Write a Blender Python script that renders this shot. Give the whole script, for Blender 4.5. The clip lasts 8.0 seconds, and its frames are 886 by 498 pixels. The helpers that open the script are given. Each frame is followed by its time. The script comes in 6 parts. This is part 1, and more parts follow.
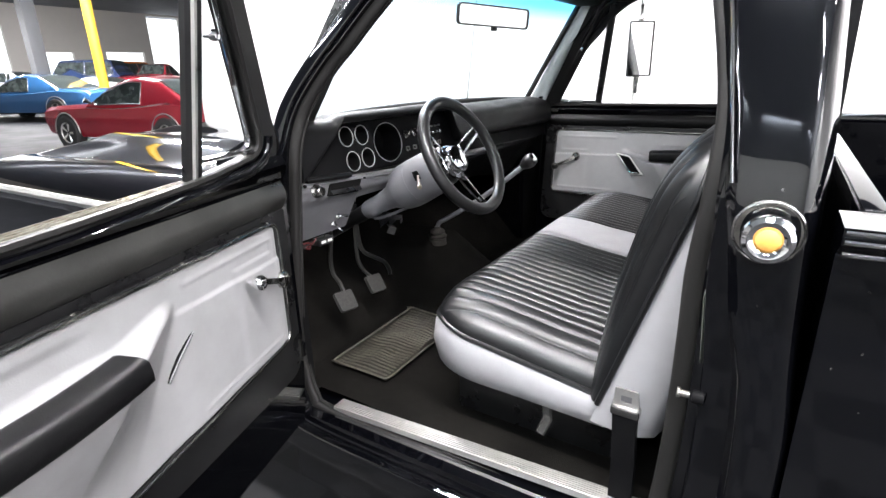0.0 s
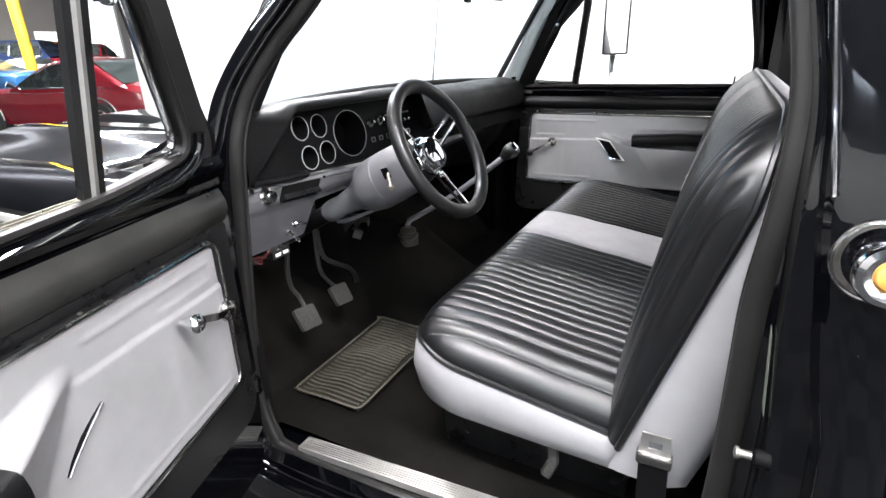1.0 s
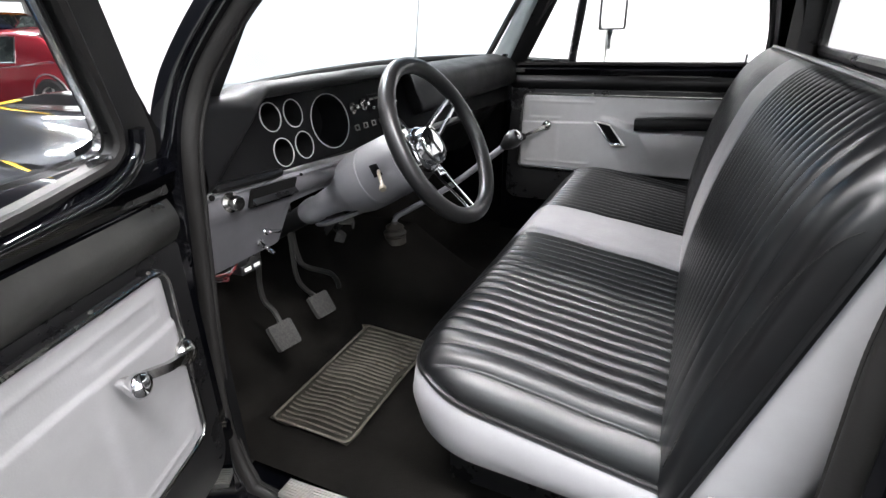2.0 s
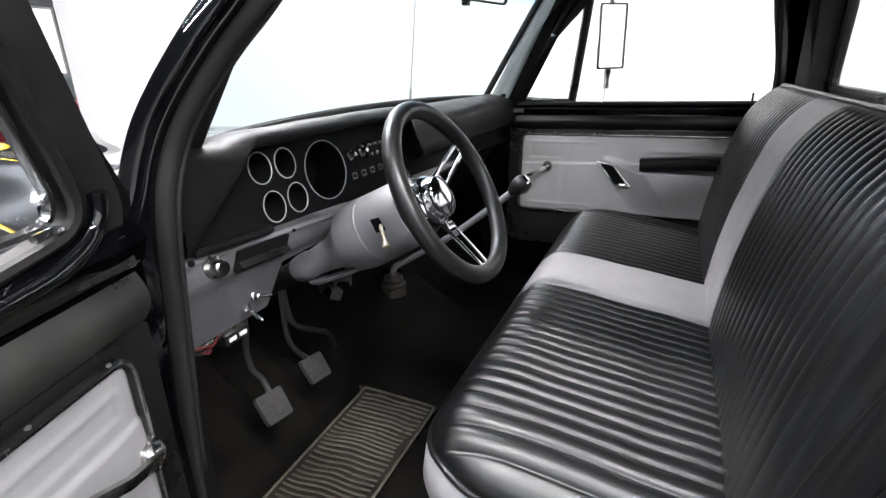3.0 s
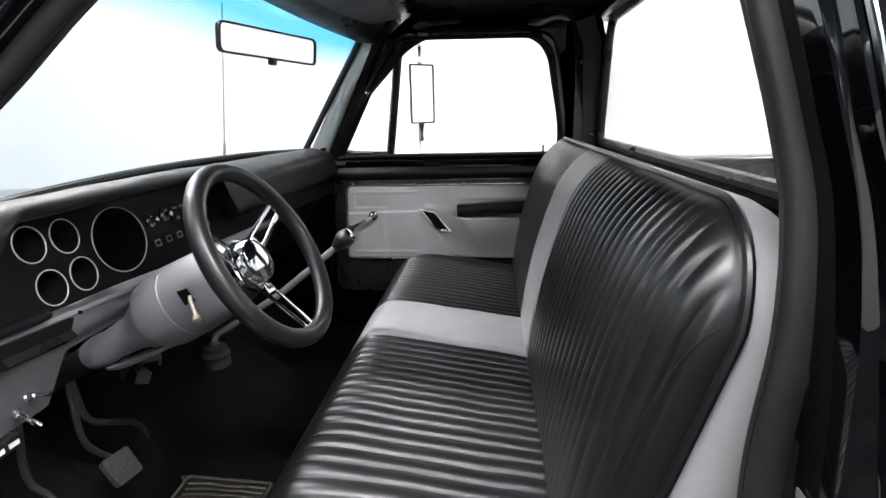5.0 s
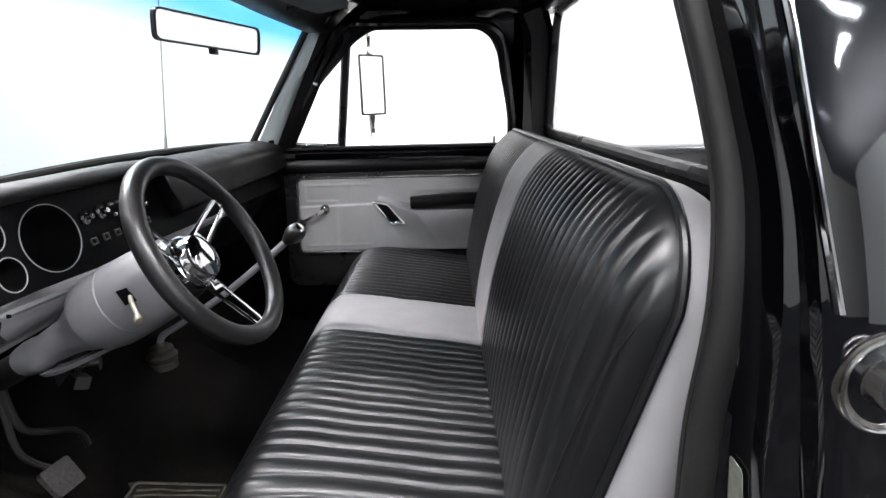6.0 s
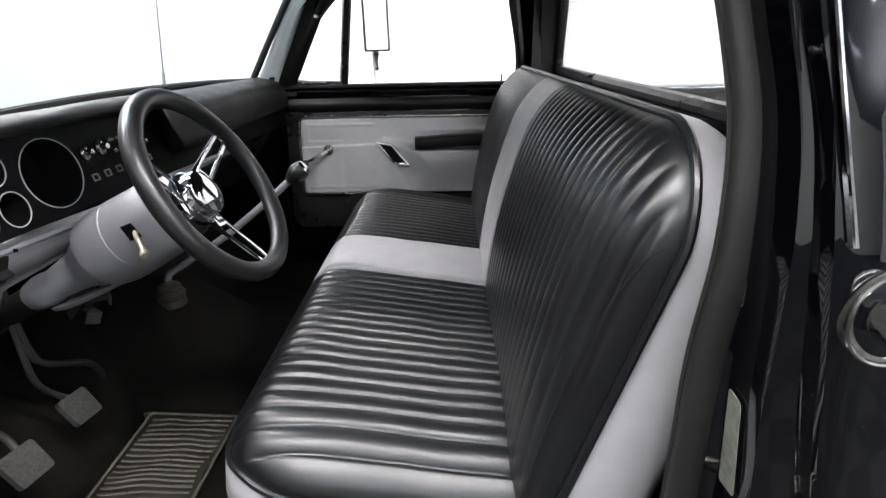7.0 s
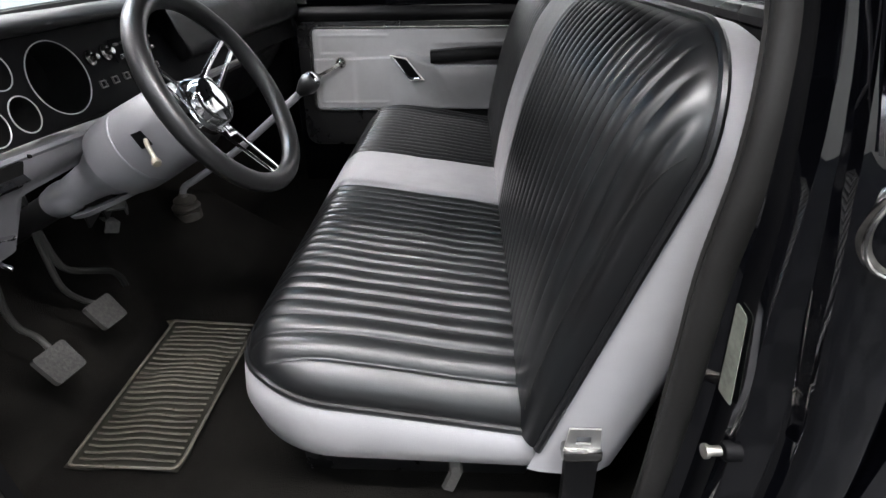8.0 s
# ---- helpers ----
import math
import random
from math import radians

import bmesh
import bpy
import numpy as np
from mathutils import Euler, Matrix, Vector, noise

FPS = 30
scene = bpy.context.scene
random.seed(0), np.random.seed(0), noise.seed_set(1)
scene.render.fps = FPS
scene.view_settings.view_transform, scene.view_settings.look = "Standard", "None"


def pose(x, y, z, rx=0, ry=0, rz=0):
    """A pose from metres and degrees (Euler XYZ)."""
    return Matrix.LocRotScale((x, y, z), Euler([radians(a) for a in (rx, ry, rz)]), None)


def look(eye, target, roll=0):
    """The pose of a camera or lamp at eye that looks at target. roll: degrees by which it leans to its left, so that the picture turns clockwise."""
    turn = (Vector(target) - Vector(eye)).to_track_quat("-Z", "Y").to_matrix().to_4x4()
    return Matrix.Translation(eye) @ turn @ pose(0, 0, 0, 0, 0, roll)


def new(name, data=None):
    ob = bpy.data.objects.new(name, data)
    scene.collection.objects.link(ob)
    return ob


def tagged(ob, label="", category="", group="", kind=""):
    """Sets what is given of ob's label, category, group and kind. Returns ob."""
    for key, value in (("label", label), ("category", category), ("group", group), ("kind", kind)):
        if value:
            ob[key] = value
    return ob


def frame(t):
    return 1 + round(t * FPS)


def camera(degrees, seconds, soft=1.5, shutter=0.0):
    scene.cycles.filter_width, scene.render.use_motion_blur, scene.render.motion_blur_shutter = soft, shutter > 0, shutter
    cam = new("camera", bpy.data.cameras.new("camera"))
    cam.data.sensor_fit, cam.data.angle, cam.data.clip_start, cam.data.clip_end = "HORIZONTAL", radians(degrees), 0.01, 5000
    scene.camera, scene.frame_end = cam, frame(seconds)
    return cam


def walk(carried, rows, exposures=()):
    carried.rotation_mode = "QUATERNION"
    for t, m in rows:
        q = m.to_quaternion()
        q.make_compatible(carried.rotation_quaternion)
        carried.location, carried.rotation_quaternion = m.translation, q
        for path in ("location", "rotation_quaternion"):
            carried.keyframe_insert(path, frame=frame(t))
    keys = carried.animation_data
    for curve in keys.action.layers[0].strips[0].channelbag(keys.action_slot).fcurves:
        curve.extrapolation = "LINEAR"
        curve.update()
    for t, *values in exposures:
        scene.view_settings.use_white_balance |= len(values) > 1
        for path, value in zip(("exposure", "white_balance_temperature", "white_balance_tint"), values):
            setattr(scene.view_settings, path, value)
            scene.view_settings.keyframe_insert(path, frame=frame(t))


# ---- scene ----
cam = camera(81.0, 8.0)
PATH = [
    (0, (0.916, -1.659, 1.458), (-0.116, -0.068, 0.822), -1.5),
    (0.5, (0.844, -1.578, 1.455), (-0.119, 0.05, 0.807), -1.8),
    (1, (0.771, -1.501, 1.456), (-0.12, 0.145, 0.75), -1.8),
    (2.5, (0.58, -1.301, 1.452), (-0.182, 0.37, 0.66), -1.6),
    (3, (0.549, -1.265, 1.457), (-0.216, 0.46, 0.794), -1.8),
    (3.5, (0.543, -1.254, 1.465), (-0.171, 0.534, 0.924), -1.7),
    (4, (0.551, -1.254, 1.47), (-0.035, 0.594, 0.977), -1.6),
    (4.5, (0.564, -1.255, 1.474), (0.183, 0.642, 0.967), -1.3),
    (5, (0.577, -1.259, 1.476), (0.398, 0.666, 0.964), -1.4),
    (6.5, (0.585, -1.261, 1.469), (0.582, 0.643, 0.857), -1.4),
    (7, (0.583, -1.258, 1.461), (0.552, 0.599, 0.718), -1.2),
    (7.5, (0.584, -1.258, 1.454), (0.537, 0.531, 0.56), -1.15),
    (8, (0.587, -1.26, 1.445), (0.499, 0.468, 0.441), -0.95),
]
EXPOSURES = [(0, 0.48), (1, 0.43), (2.5, 0.18), (3.5, 0.06), (5, 0.02), (6.5, 0.07), (8, 0.09)]
walk(cam, [(t, look(eye, target, roll)) for t, eye, target, roll in PATH], exposures=EXPOSURES)

# ---------------------------------------------------------------- world and light
world = bpy.data.worlds.new("hall_surround")
scene.world = world
world.use_nodes = True
world.node_tree.nodes["Background"].inputs[0].default_value = (0.75, 0.8, 0.88, 1)
world.node_tree.nodes["Background"].inputs[1].default_value = 0.15


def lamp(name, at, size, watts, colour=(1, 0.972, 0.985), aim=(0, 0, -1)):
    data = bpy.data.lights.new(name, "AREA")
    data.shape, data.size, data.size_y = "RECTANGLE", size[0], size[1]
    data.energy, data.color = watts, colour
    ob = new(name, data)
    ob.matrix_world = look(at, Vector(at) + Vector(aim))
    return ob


# rows of ceiling strip lights over the photo bay, and lights over the hall
for x in (-4.6, -1.8, 1.0, 3.8, 6.6):
    lamp("bay_light", (x, 2.7, 4.45), (2.4, 0.5), 62, aim=(0, 0.55, -1))
# Extra lamp, added to brighten the rear wall that the black paint mirrors.
lamp("bay_light", (6.9, -6.0, 4.45), (0.4, 7), 360, aim=(0.9, 0, -1))
lamp("bay_light", (-3.6, 1.2, 4.45), (0.5, 3.6), 58, aim=(-0.4, 0.3, -1))
for x, watts in ((-3.2, 200), (-0.4, 285), (2.4, 300), (5.2, 430)):
    lamp("bay_light", (x, -2.2, 4.45), (2.2, 0.14), watts)
lamp("bay_light", (-2.2, 0.7, 4.45), (0.14, 2.6), 430, aim=(0.25, 0, -1))
for x in (-8, -13, -18, -24, -30, -38):
    lamp("hall_light", (x, 7, 6.9), (0.3, 9), 2900, aim=(-0.25, 0, -1))
# Fill lamps aimed at the ceiling, added to brighten what hood and pillar mirror.
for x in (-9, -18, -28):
    lamp("hall_ceiling_fill", (x, 7, 5.6), (0.2, 9), 250, aim=(0, 0, 1))
lamp("hall_ceiling_fill", (9.8, -11.5, 5.5), (3, 6), 620, aim=(0, 0, 1))
lamp("hall_light", (7.2, -9.2, 6.9), (0.3, 1.2), 130, colour=(0.88, 0.94, 1.0))
for x in (-9, -4, 1, 6):
    for y, turn, watts in ((-6, -0.35, 150), (-7.9, -0.15, 290), (-13, -1.3, 270)):
        lamp("hall_light", (x, y, 6.9), (2.4, 0.22), watts, colour=(0.88, 0.94, 1.0), aim=(0, turn, -1))

# ---------------------------------------------------------------- helpers for building


def link_node(nt, a, b):
    nt.links.new(a, b)


def material(name, colour, rough=0.5, metal=0.0, coat=0.0, mix=None, mix_scale=8.0, mix_amount=0.5,
             rough_var=0.0, bump=0.0, bump_scale=200.0, spec=0.5, kind="noise", fine=0.0, fine_scale=900.0):
    """A surface with colour and gloss that vary at two scales and a fine relief."""
    m = bpy.data.materials.new(name)
    m.use_nodes = True
    nt = m.node_tree
    b = nt.nodes["Principled BSDF"]
    b.inputs["Base Color"].default_value = (*colour, 1)
    b.inputs["Roughness"].default_value = rough
    b.inputs["Metallic"].default_value = metal
    b.inputs["Coat Weight"].default_value = coat
    b.inputs["Coat Roughness"].default_value = 0.04
    b.inputs["Specular IOR Level"].default_value = spec
    co = nt.nodes.new("ShaderNodeTexCoord")
    big = nt.nodes.new("ShaderNodeTexNoise")
    big.inputs["Scale"].default_value = mix_scale
    big.inputs["Detail"].default_value = 6
    big.inputs["Roughness"].default_value = 0.65
    link_node(nt, co.outputs["Object"], big.inputs["Vector"])
    if mix:
        ramp = nt.nodes.new("ShaderNodeMapRange")
        ramp.inputs["From Min"].default_value, ramp.inputs["From Max"].default_value = 0.38, 0.68
        ramp.inputs["To Max"].default_value = mix_amount
        link_node(nt, big.outputs["Fac"], ramp.inputs["Value"])
        mx = nt.nodes.new("ShaderNodeMix")
        mx.data_type = "RGBA"
        mx.inputs["A"].default_value, mx.inputs["B"].default_value = (*colour, 1), (*mix, 1)
        link_node(nt, ramp.outputs["Result"], mx.inputs["Factor"])
        link_node(nt, mx.outputs["Result"], b.inputs["Base Color"])
    if rough_var:
        rr = nt.nodes.new("ShaderNodeMapRange")
        rr.inputs["From Min"].default_value, rr.inputs["From Max"].default_value = 0.3, 0.7
        rr.inputs["To Min"].default_value, rr.inputs["To Max"].default_value = max(0.01, rough - rough_var), min(1, rough + rough_var)
        link_node(nt, big.outputs["Fac"], rr.inputs["Value"])
        link_node(nt, rr.outputs["Result"], b.inputs["Roughness"])
    if bump:
        if kind == "cells":
            tx = nt.nodes.new("ShaderNodeTexVoronoi")
            tx.inputs["Scale"].default_value = bump_scale
            out = tx.outputs["Distance"]
        else:
            tx = nt.nodes.new("ShaderNodeTexNoise")
            tx.inputs["Scale"].default_value = bump_scale
            tx.inputs["Detail"].default_value = 4
            out = tx.outputs["Fac"]
        link_node(nt, co.outputs["Object"], tx.inputs["Vector"])
        bp = nt.nodes.new("ShaderNodeBump")
        bp.inputs["Strength"].default_value = bump
        bp.inputs["Distance"].default_value = 0.002
        link_node(nt, out, bp.inputs["Height"])
        link_node(nt, bp.outputs["Normal"], b.inputs["Normal"])
    return m


def clear_glass(name, tint, gloss=1.0, band=None):
    """A thin pane: clear, with a Fresnel gloss; band gives a tinted strip along its top, by world height."""
    m = bpy.data.materials.new(name)
    m.use_nodes = True
    nt = m.node_tree
    nt.nodes.remove(nt.nodes["Principled BSDF"])
    out = nt.nodes["Material Output"]
    tr = nt.nodes.new("ShaderNodeBsdfTransparent")
    tr.inputs[0].default_value = (*tint, 1)
    gl = nt.nodes.new("ShaderNodeBsdfGlossy")
    gl.inputs["Roughness"].default_value = 0.01
    lw = nt.nodes.new("ShaderNodeLayerWeight")
    lw.inputs["Blend"].default_value = 0.5
    pw = nt.nodes.new("ShaderNodeMath")
    pw.operation = "POWER"
    pw.inputs[1].default_value = 4.5
    link_node(nt, lw.outputs["Facing"], pw.inputs[0])
    fr = nt.nodes.new("ShaderNodeMath")
    fr.operation = "MULTIPLY_ADD"
    fr.inputs[1].default_value, fr.inputs[2].default_value = 0.6 * gloss, 0.025 * gloss
    link_node(nt, pw.outputs[0], fr.inputs[0])
    mx = nt.nodes.new("ShaderNodeMixShader")
    link_node(nt, fr.outputs[0], mx.inputs[0])
    link_node(nt, tr.outputs[0], mx.inputs[1])
    link_node(nt, gl.outputs[0], mx.inputs[2])
    link_node(nt, mx.outputs[0], out.inputs["Surface"])
    if band:
        low, high, colour = band
        geo = nt.nodes.new("ShaderNodeNewGeometry")
        sep = nt.nodes.new("ShaderNodeSeparateXYZ")
        link_node(nt, geo.outputs["Position"], sep.inputs[0])
        mr = nt.nodes.new("ShaderNodeMapRange")
        mr.inputs["From Min"].default_value, mr.inputs["From Max"].default_value = low, high
        link_node(nt, sep.outputs["Z"], mr.inputs["Value"])
        cm = nt.nodes.new("ShaderNodeMix")
        cm.data_type = "RGBA"
        cm.inputs["A"].default_value, cm.inputs["B"].default_value = (*tint, 1), (*colour, 1)
        link_node(nt, mr.outputs["Result"], cm.inputs["Factor"])
        link_node(nt, cm.outputs["Result"], tr.inputs[0])
    return m


def glowing(name, colour, strength):
    m = bpy.data.materials.new(name)
    m.use_nodes = True
    nt = m.node_tree
    b = nt.nodes["Principled BSDF"]
    b.inputs["Base Color"].default_value = (*colour, 1)
    b.inputs["Emission Color"].default_value = (*colour, 1)
    b.inputs["Emission Strength"].default_value = strength
    return m


def part(name, bm, mat, parent=None, label="", smooth=35, fix=True):
    """Links a bmesh as one mesh object under a thing or a part."""
    if fix:
        bmesh.ops.recalc_face_normals(bm, faces=bm.faces)
    me = bpy.data.meshes.new(name)
    bm.to_mesh(me)
    bm.free()
    me.materials.append(mat)
    if smooth:
        for p in me.polygons:
            p.use_smooth = True
        me.set_sharp_from_angle(angle=radians(smooth))
    ob = new(name, me)
    if parent:
        ob.parent = parent
    if label:
        ob["label"] = label
    return ob


def empty(name, parent=None):
    ob = new(name)
    ob.empty_display_size = 0.1
    if parent:
        ob.parent = parent
    return ob


def moved(ob, m):
    """Bakes a pose into a mesh object, so that all parts stay at the thing's origin."""
    ob.data.transform(m)
    return ob


def rbox(bm, lo, hi, bevel=0.004, seg=2):
    r = bmesh.ops.create_cube(bm, size=1)
    lo, hi = Vector(lo), Vector(hi)
    for v in r["verts"]:
        v.co = Vector(((v.co.x + 0.5) * (hi.x - lo.x) + lo.x, (v.co.y + 0.5) * (hi.y - lo.y) + lo.y, (v.co.z + 0.5) * (hi.z - lo.z) + lo.z))
    if bevel:
        edges = list({e for v in r["verts"] for e in v.link_edges})
        bmesh.ops.bevel(bm, geom=edges, offset=bevel, segments=seg, affect="EDGES", profile=0.5)
    return bm


def smooth_path(pts, n=8, closed=False):
    """Catmull-Rom through the points."""
    pts = [Vector(p) for p in pts]
    out, m = [], len(pts)
    for i in range(m if closed else m - 1):
        a, b, c, d = (pts[(i + k) % m] if closed else pts[min(max(i + k, 0), m - 1)] for k in (-1, 0, 1, 2))
        for j in range(n):
            t = j / n
            out.append(0.5 * (2 * b + (c - a) * t + (2 * a - 5 * b + 4 * c - d) * t * t + (3 * b - a - 3 * c + d) * t ** 3))
    if not closed:
        out.append(pts[-1])
    return out


def sweep(bm, pts, profile, up=(0, 0, 1), closed=False, cap=True):
    """Carries a closed profile of (side, up) along a path. side is right of the path as seen with up above."""
    pts = [Vector(p) for p in pts]
    n, up, rings = len(pts), Vector(up), []
    for i, p in enumerate(pts):
        a, b = (pts[i - 1], pts[(i + 1) % n]) if closed else (pts[max(i - 1, 0)], pts[min(i + 1, n - 1)])
        t = (b - a).normalized()
        side = t.cross(up).normalized()
        u = side.cross(t)
        rings.append([bm.verts.new(p + side * x + u * y) for x, y in profile])
    k = len(profile)
    for i in range(n if closed else n - 1):
        r, s = rings[i], rings[(i + 1) % n]
        for j in range(k):
            bm.faces.new((r[j], r[(j + 1) % k], s[(j + 1) % k], s[j]))
    if cap and not closed:
        bm.faces.new(rings[0])
        bm.faces.new(rings[-1][::-1])
    return bm


def tube(bm, pts, r, n=12, closed=False):
    """A round bar along a path, r one radius or one for each point."""
    pts = [Vector(p) for p in pts]
    m = len(pts)
    rs = r if isinstance(r, (list, tuple)) else [r] * m
    t0 = (pts[1] - pts[0]).normalized()
    nrm = t0.orthogonal().normalized()
    rings = []
    for i, p in enumerate(pts):
        a, b = (pts[i - 1], pts[(i + 1) % m]) if closed else (pts[max(i - 1, 0)], pts[min(i + 1, m - 1)])
        t = (b - a).normalized()
        nrm = (nrm - t * nrm.dot(t)).normalized()
        bi = t.cross(nrm)
        rings.append([bm.verts.new(p + rs[i] * (math.cos(6.28318 * j / n) * nrm + math.sin(6.28318 * j / n) * bi)) for j in range(n)])
    for i in range(m if closed else m - 1):
        r0, r1 = rings[i], rings[(i + 1) % m]
        for j in range(n):
            bm.faces.new((r0[j], r0[(j + 1) % n], r1[(j + 1) % n], r1[j]))
    if not closed:
        bm.faces.new(rings[0][::-1])
        bm.faces.new(rings[-1])
    return bm


def revolve(bm, profile, at, axis, n=32):
    """Turns a profile of (radius, height) round an axis."""
    at, axis = Vector(at), Vector(axis).normalized()
    a = axis.orthogonal().normalized()
    b = axis.cross(a)
    rings = []
    for r, h in profile:
        c = at + axis * h
        if r < 1e-5:
            rings.append([bm.verts.new(c)])
        else:
            rings.append([bm.verts.new(c + r * (math.cos(6.28318 * j / n) * a + math.sin(6.28318 * j / n) * b)) for j in range(n)])
    for r0, r1 in zip(rings, rings[1:]):
        for j in range(n):
            k = (j + 1) % n
            if len(r0) == 1 and len(r1) == 1:
                continue
            if len(r0) == 1:
                bm.faces.new((r0[0], r1[j], r1[k]))
            elif len(r1) == 1:
                bm.faces.new((r0[j], r0[k], r1[0]))
            else:
                bm.faces.new((r0[j], r0[k], r1[k], r1[j]))
    return bm


def surface(bm, f, nu, nv):
    """A grid of f(u, v), u and v from 0 to 1."""
    g = [[bm.verts.new(f(i / nu, j / nv)) for j in range(nv + 1)] for i in range(nu + 1)]
    for i in range(nu):
        for j in range(nv):
            bm.faces.new((g[i][j], g[i + 1][j], g[i + 1][j + 1], g[i][j + 1]))
    return g


def plate(bm, outline, offset):
    """A solid plate: an outline of points, thickened by a vector."""
    offset = Vector(offset)
    a = [bm.verts.new(Vector(p)) for p in outline]
    b = [bm.verts.new(Vector(p) + offset) for p in outline]
    bm.faces.new(a)
    bm.faces.new(b[::-1])
    n = len(a)
    for i in range(n):
        bm.faces.new((a[i], b[i], b[(i + 1) % n], a[(i + 1) % n]))
    return bm


def ring_plate(bm, outer, inner, offset):
    """A plate with one opening; outer and inner have as many points."""
    offset = Vector(offset)
    rows = [[bm.verts.new(Vector(p) + o) for p in pts] for o in (Vector(), offset) for pts in (outer, inner)]
    oa, ia, ob_, ib = rows
    n = len(oa)
    for i in range(n):
        k = (i + 1) % n
        bm.faces.new((oa[i], oa[k], ia[k], ia[i]))
        bm.faces.new((ob_[k], ob_[i], ib[i], ib[k]))
        bm.faces.new((oa[k], oa[i], ob_[i], ob_[k]))
        bm.faces.new((ia[i], ia[k], ib[k], ib[i]))
    return bm


def rounded(corners, radii, n=6):
    """A polygon of 2D corners with rounded corners."""
    out, m = [], len(corners)
    for i in range(m):
        p, a, b = (Vector(corners[j % m]).to_2d() for j in (i, i - 1, i + 1))
        r = radii[i] if isinstance(radii, (list, tuple)) else radii
        da, db = (a - p), (b - p)
        la, lb = min(r, da.length * 0.49), min(r, db.length * 0.49)
        p0, p1 = p + da.normalized() * la, p + db.normalized() * lb
        for j in range(n + 1):
            t = j / n
            out.append((1 - t) ** 2 * p0 + 2 * t * (1 - t) * p + t * t * p1)
    return out


# ---------------------------------------------------------------- materials
ring_metal = material("satin_ring_metal", (0.6, 0.6, 0.58), rough=0.35, metal=0.35, rough_var=0.05)
well_black = material("gauge_well_black", (0.0015, 0.0015, 0.0015), rough=0.85, mix=(0.004, 0.004, 0.004), mix_scale=30, spec=0.15)
black_paint = material("black_gloss_paint", (0.0011, 0.0012, 0.0018), rough=0.035, coat=0.8, rough_var=0.02, mix=(0.0022, 0.0024, 0.0034), mix_scale=5, bump=0.008, bump_scale=60)
# chips and dust specks in the black paint
nt = black_paint.node_tree
spk = nt.nodes.new("ShaderNodeTexNoise")
spk.inputs["Scale"].default_value, spk.inputs["Detail"].default_value = 110, 3
gate = nt.nodes.new("ShaderNodeMapRange")
gate.inputs["From Min"].default_value, gate.inputs["From Max"].default_value = 0.735, 0.77
gate.inputs["To Max"].default_value = 0.22
chip = nt.nodes.new("ShaderNodeMix")
chip.data_type = "RGBA"
chip.inputs["B"].default_value = (0.16, 0.155, 0.145, 1)
crd = nt.nodes.new("ShaderNodeTexCoord")
link_node(nt, crd.outputs["Object"], spk.inputs["Vector"])
link_node(nt, spk.outputs["Fac"], gate.inputs["Value"])
link_node(nt, gate.outputs["Result"], chip.inputs["Factor"])
base_in = nt.nodes["Principled BSDF"].inputs["Base Color"]
link_node(nt, base_in.links[0].from_socket, chip.inputs["A"])
link_node(nt, chip.outputs["Result"], base_in)
satin_black = material("satin_black_paint", (0.006, 0.006, 0.0065), rough=0.32, rough_var=0.1, bump=0.05, bump_scale=300, mix=(0.013, 0.013, 0.013))
black_vinyl = material("black_seat_vinyl", (0.0042, 0.0042, 0.0046), rough=0.35, rough_var=0.025, bump=0.05, bump_scale=700, kind="cells", mix=(0.006, 0.0078, 0.0088), mix_scale=14, spec=0.5)
grey_vinyl = material("grey_seat_vinyl", (0.275, 0.272, 0.282), rough=0.45, rough_var=0.06, bump=0.14, bump_scale=850, kind="cells", mix=(0.215, 0.212, 0.218), mix_scale=9)
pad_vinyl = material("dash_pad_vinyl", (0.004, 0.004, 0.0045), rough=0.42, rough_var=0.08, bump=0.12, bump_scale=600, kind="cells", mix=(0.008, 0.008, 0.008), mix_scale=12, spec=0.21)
dull_black = material("dull_black_panel", (0.0035, 0.0035, 0.004), rough=0.55, rough_var=0.1, bump=0.1, bump_scale=700, mix=(0.006, 0.006, 0.006), spec=0.07)
door_black = material("worn_black_door_trim", (0.013, 0.013, 0.0125), rough=0.38, rough_var=0.14, bump=0.12, bump_scale=260, mix=(0.05, 0.05, 0.046), mix_scale=5, mix_amount=0.6)
frame_black = material("dusty_black_frame", (0.0045, 0.0045, 0.0047), rough=0.42, rough_var=0.15, bump=0.12, bump_scale=220, mix=(0.022, 0.0215, 0.020), mix_scale=7, mix_amount=0.8)
worn_boot = material("tan_mottled_boot_rubber", (0.012, 0.011, 0.0095), rough=0.5, rough_var=0.12, bump=0.3, bump_scale=200, mix=(0.05, 0.044, 0.036), mix_scale=40, mix_amount=0.8)
lever_paint = material("worn_beige_paint", (0.20, 0.175, 0.13), rough=0.4, rough_var=0.1, mix=(0.10, 0.085, 0.06), mix_scale=60, mix_amount=0.8)
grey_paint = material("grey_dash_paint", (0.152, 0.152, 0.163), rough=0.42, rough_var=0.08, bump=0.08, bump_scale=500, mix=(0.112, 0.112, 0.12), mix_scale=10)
panel_grey = material("grey_door_panel", (0.285, 0.283, 0.290), rough=0.42, rough_var=0.1, bump=0.12, bump_scale=420, mix=(0.195, 0.194, 0.197), mix_scale=6)
pillar_grey = material("grey_pillar_paint", (0.38, 0.42, 0.43), rough=0.45, rough_var=0.08, mix=(0.28, 0.30, 0.31))
carpet = material("black_carpet", (0.0035, 0.0033, 0.003), rough=0.95, bump=1.0, bump_scale=420, mix=(0.0145, 0.0133, 0.0117), mix_scale=5.5, spec=0.05)
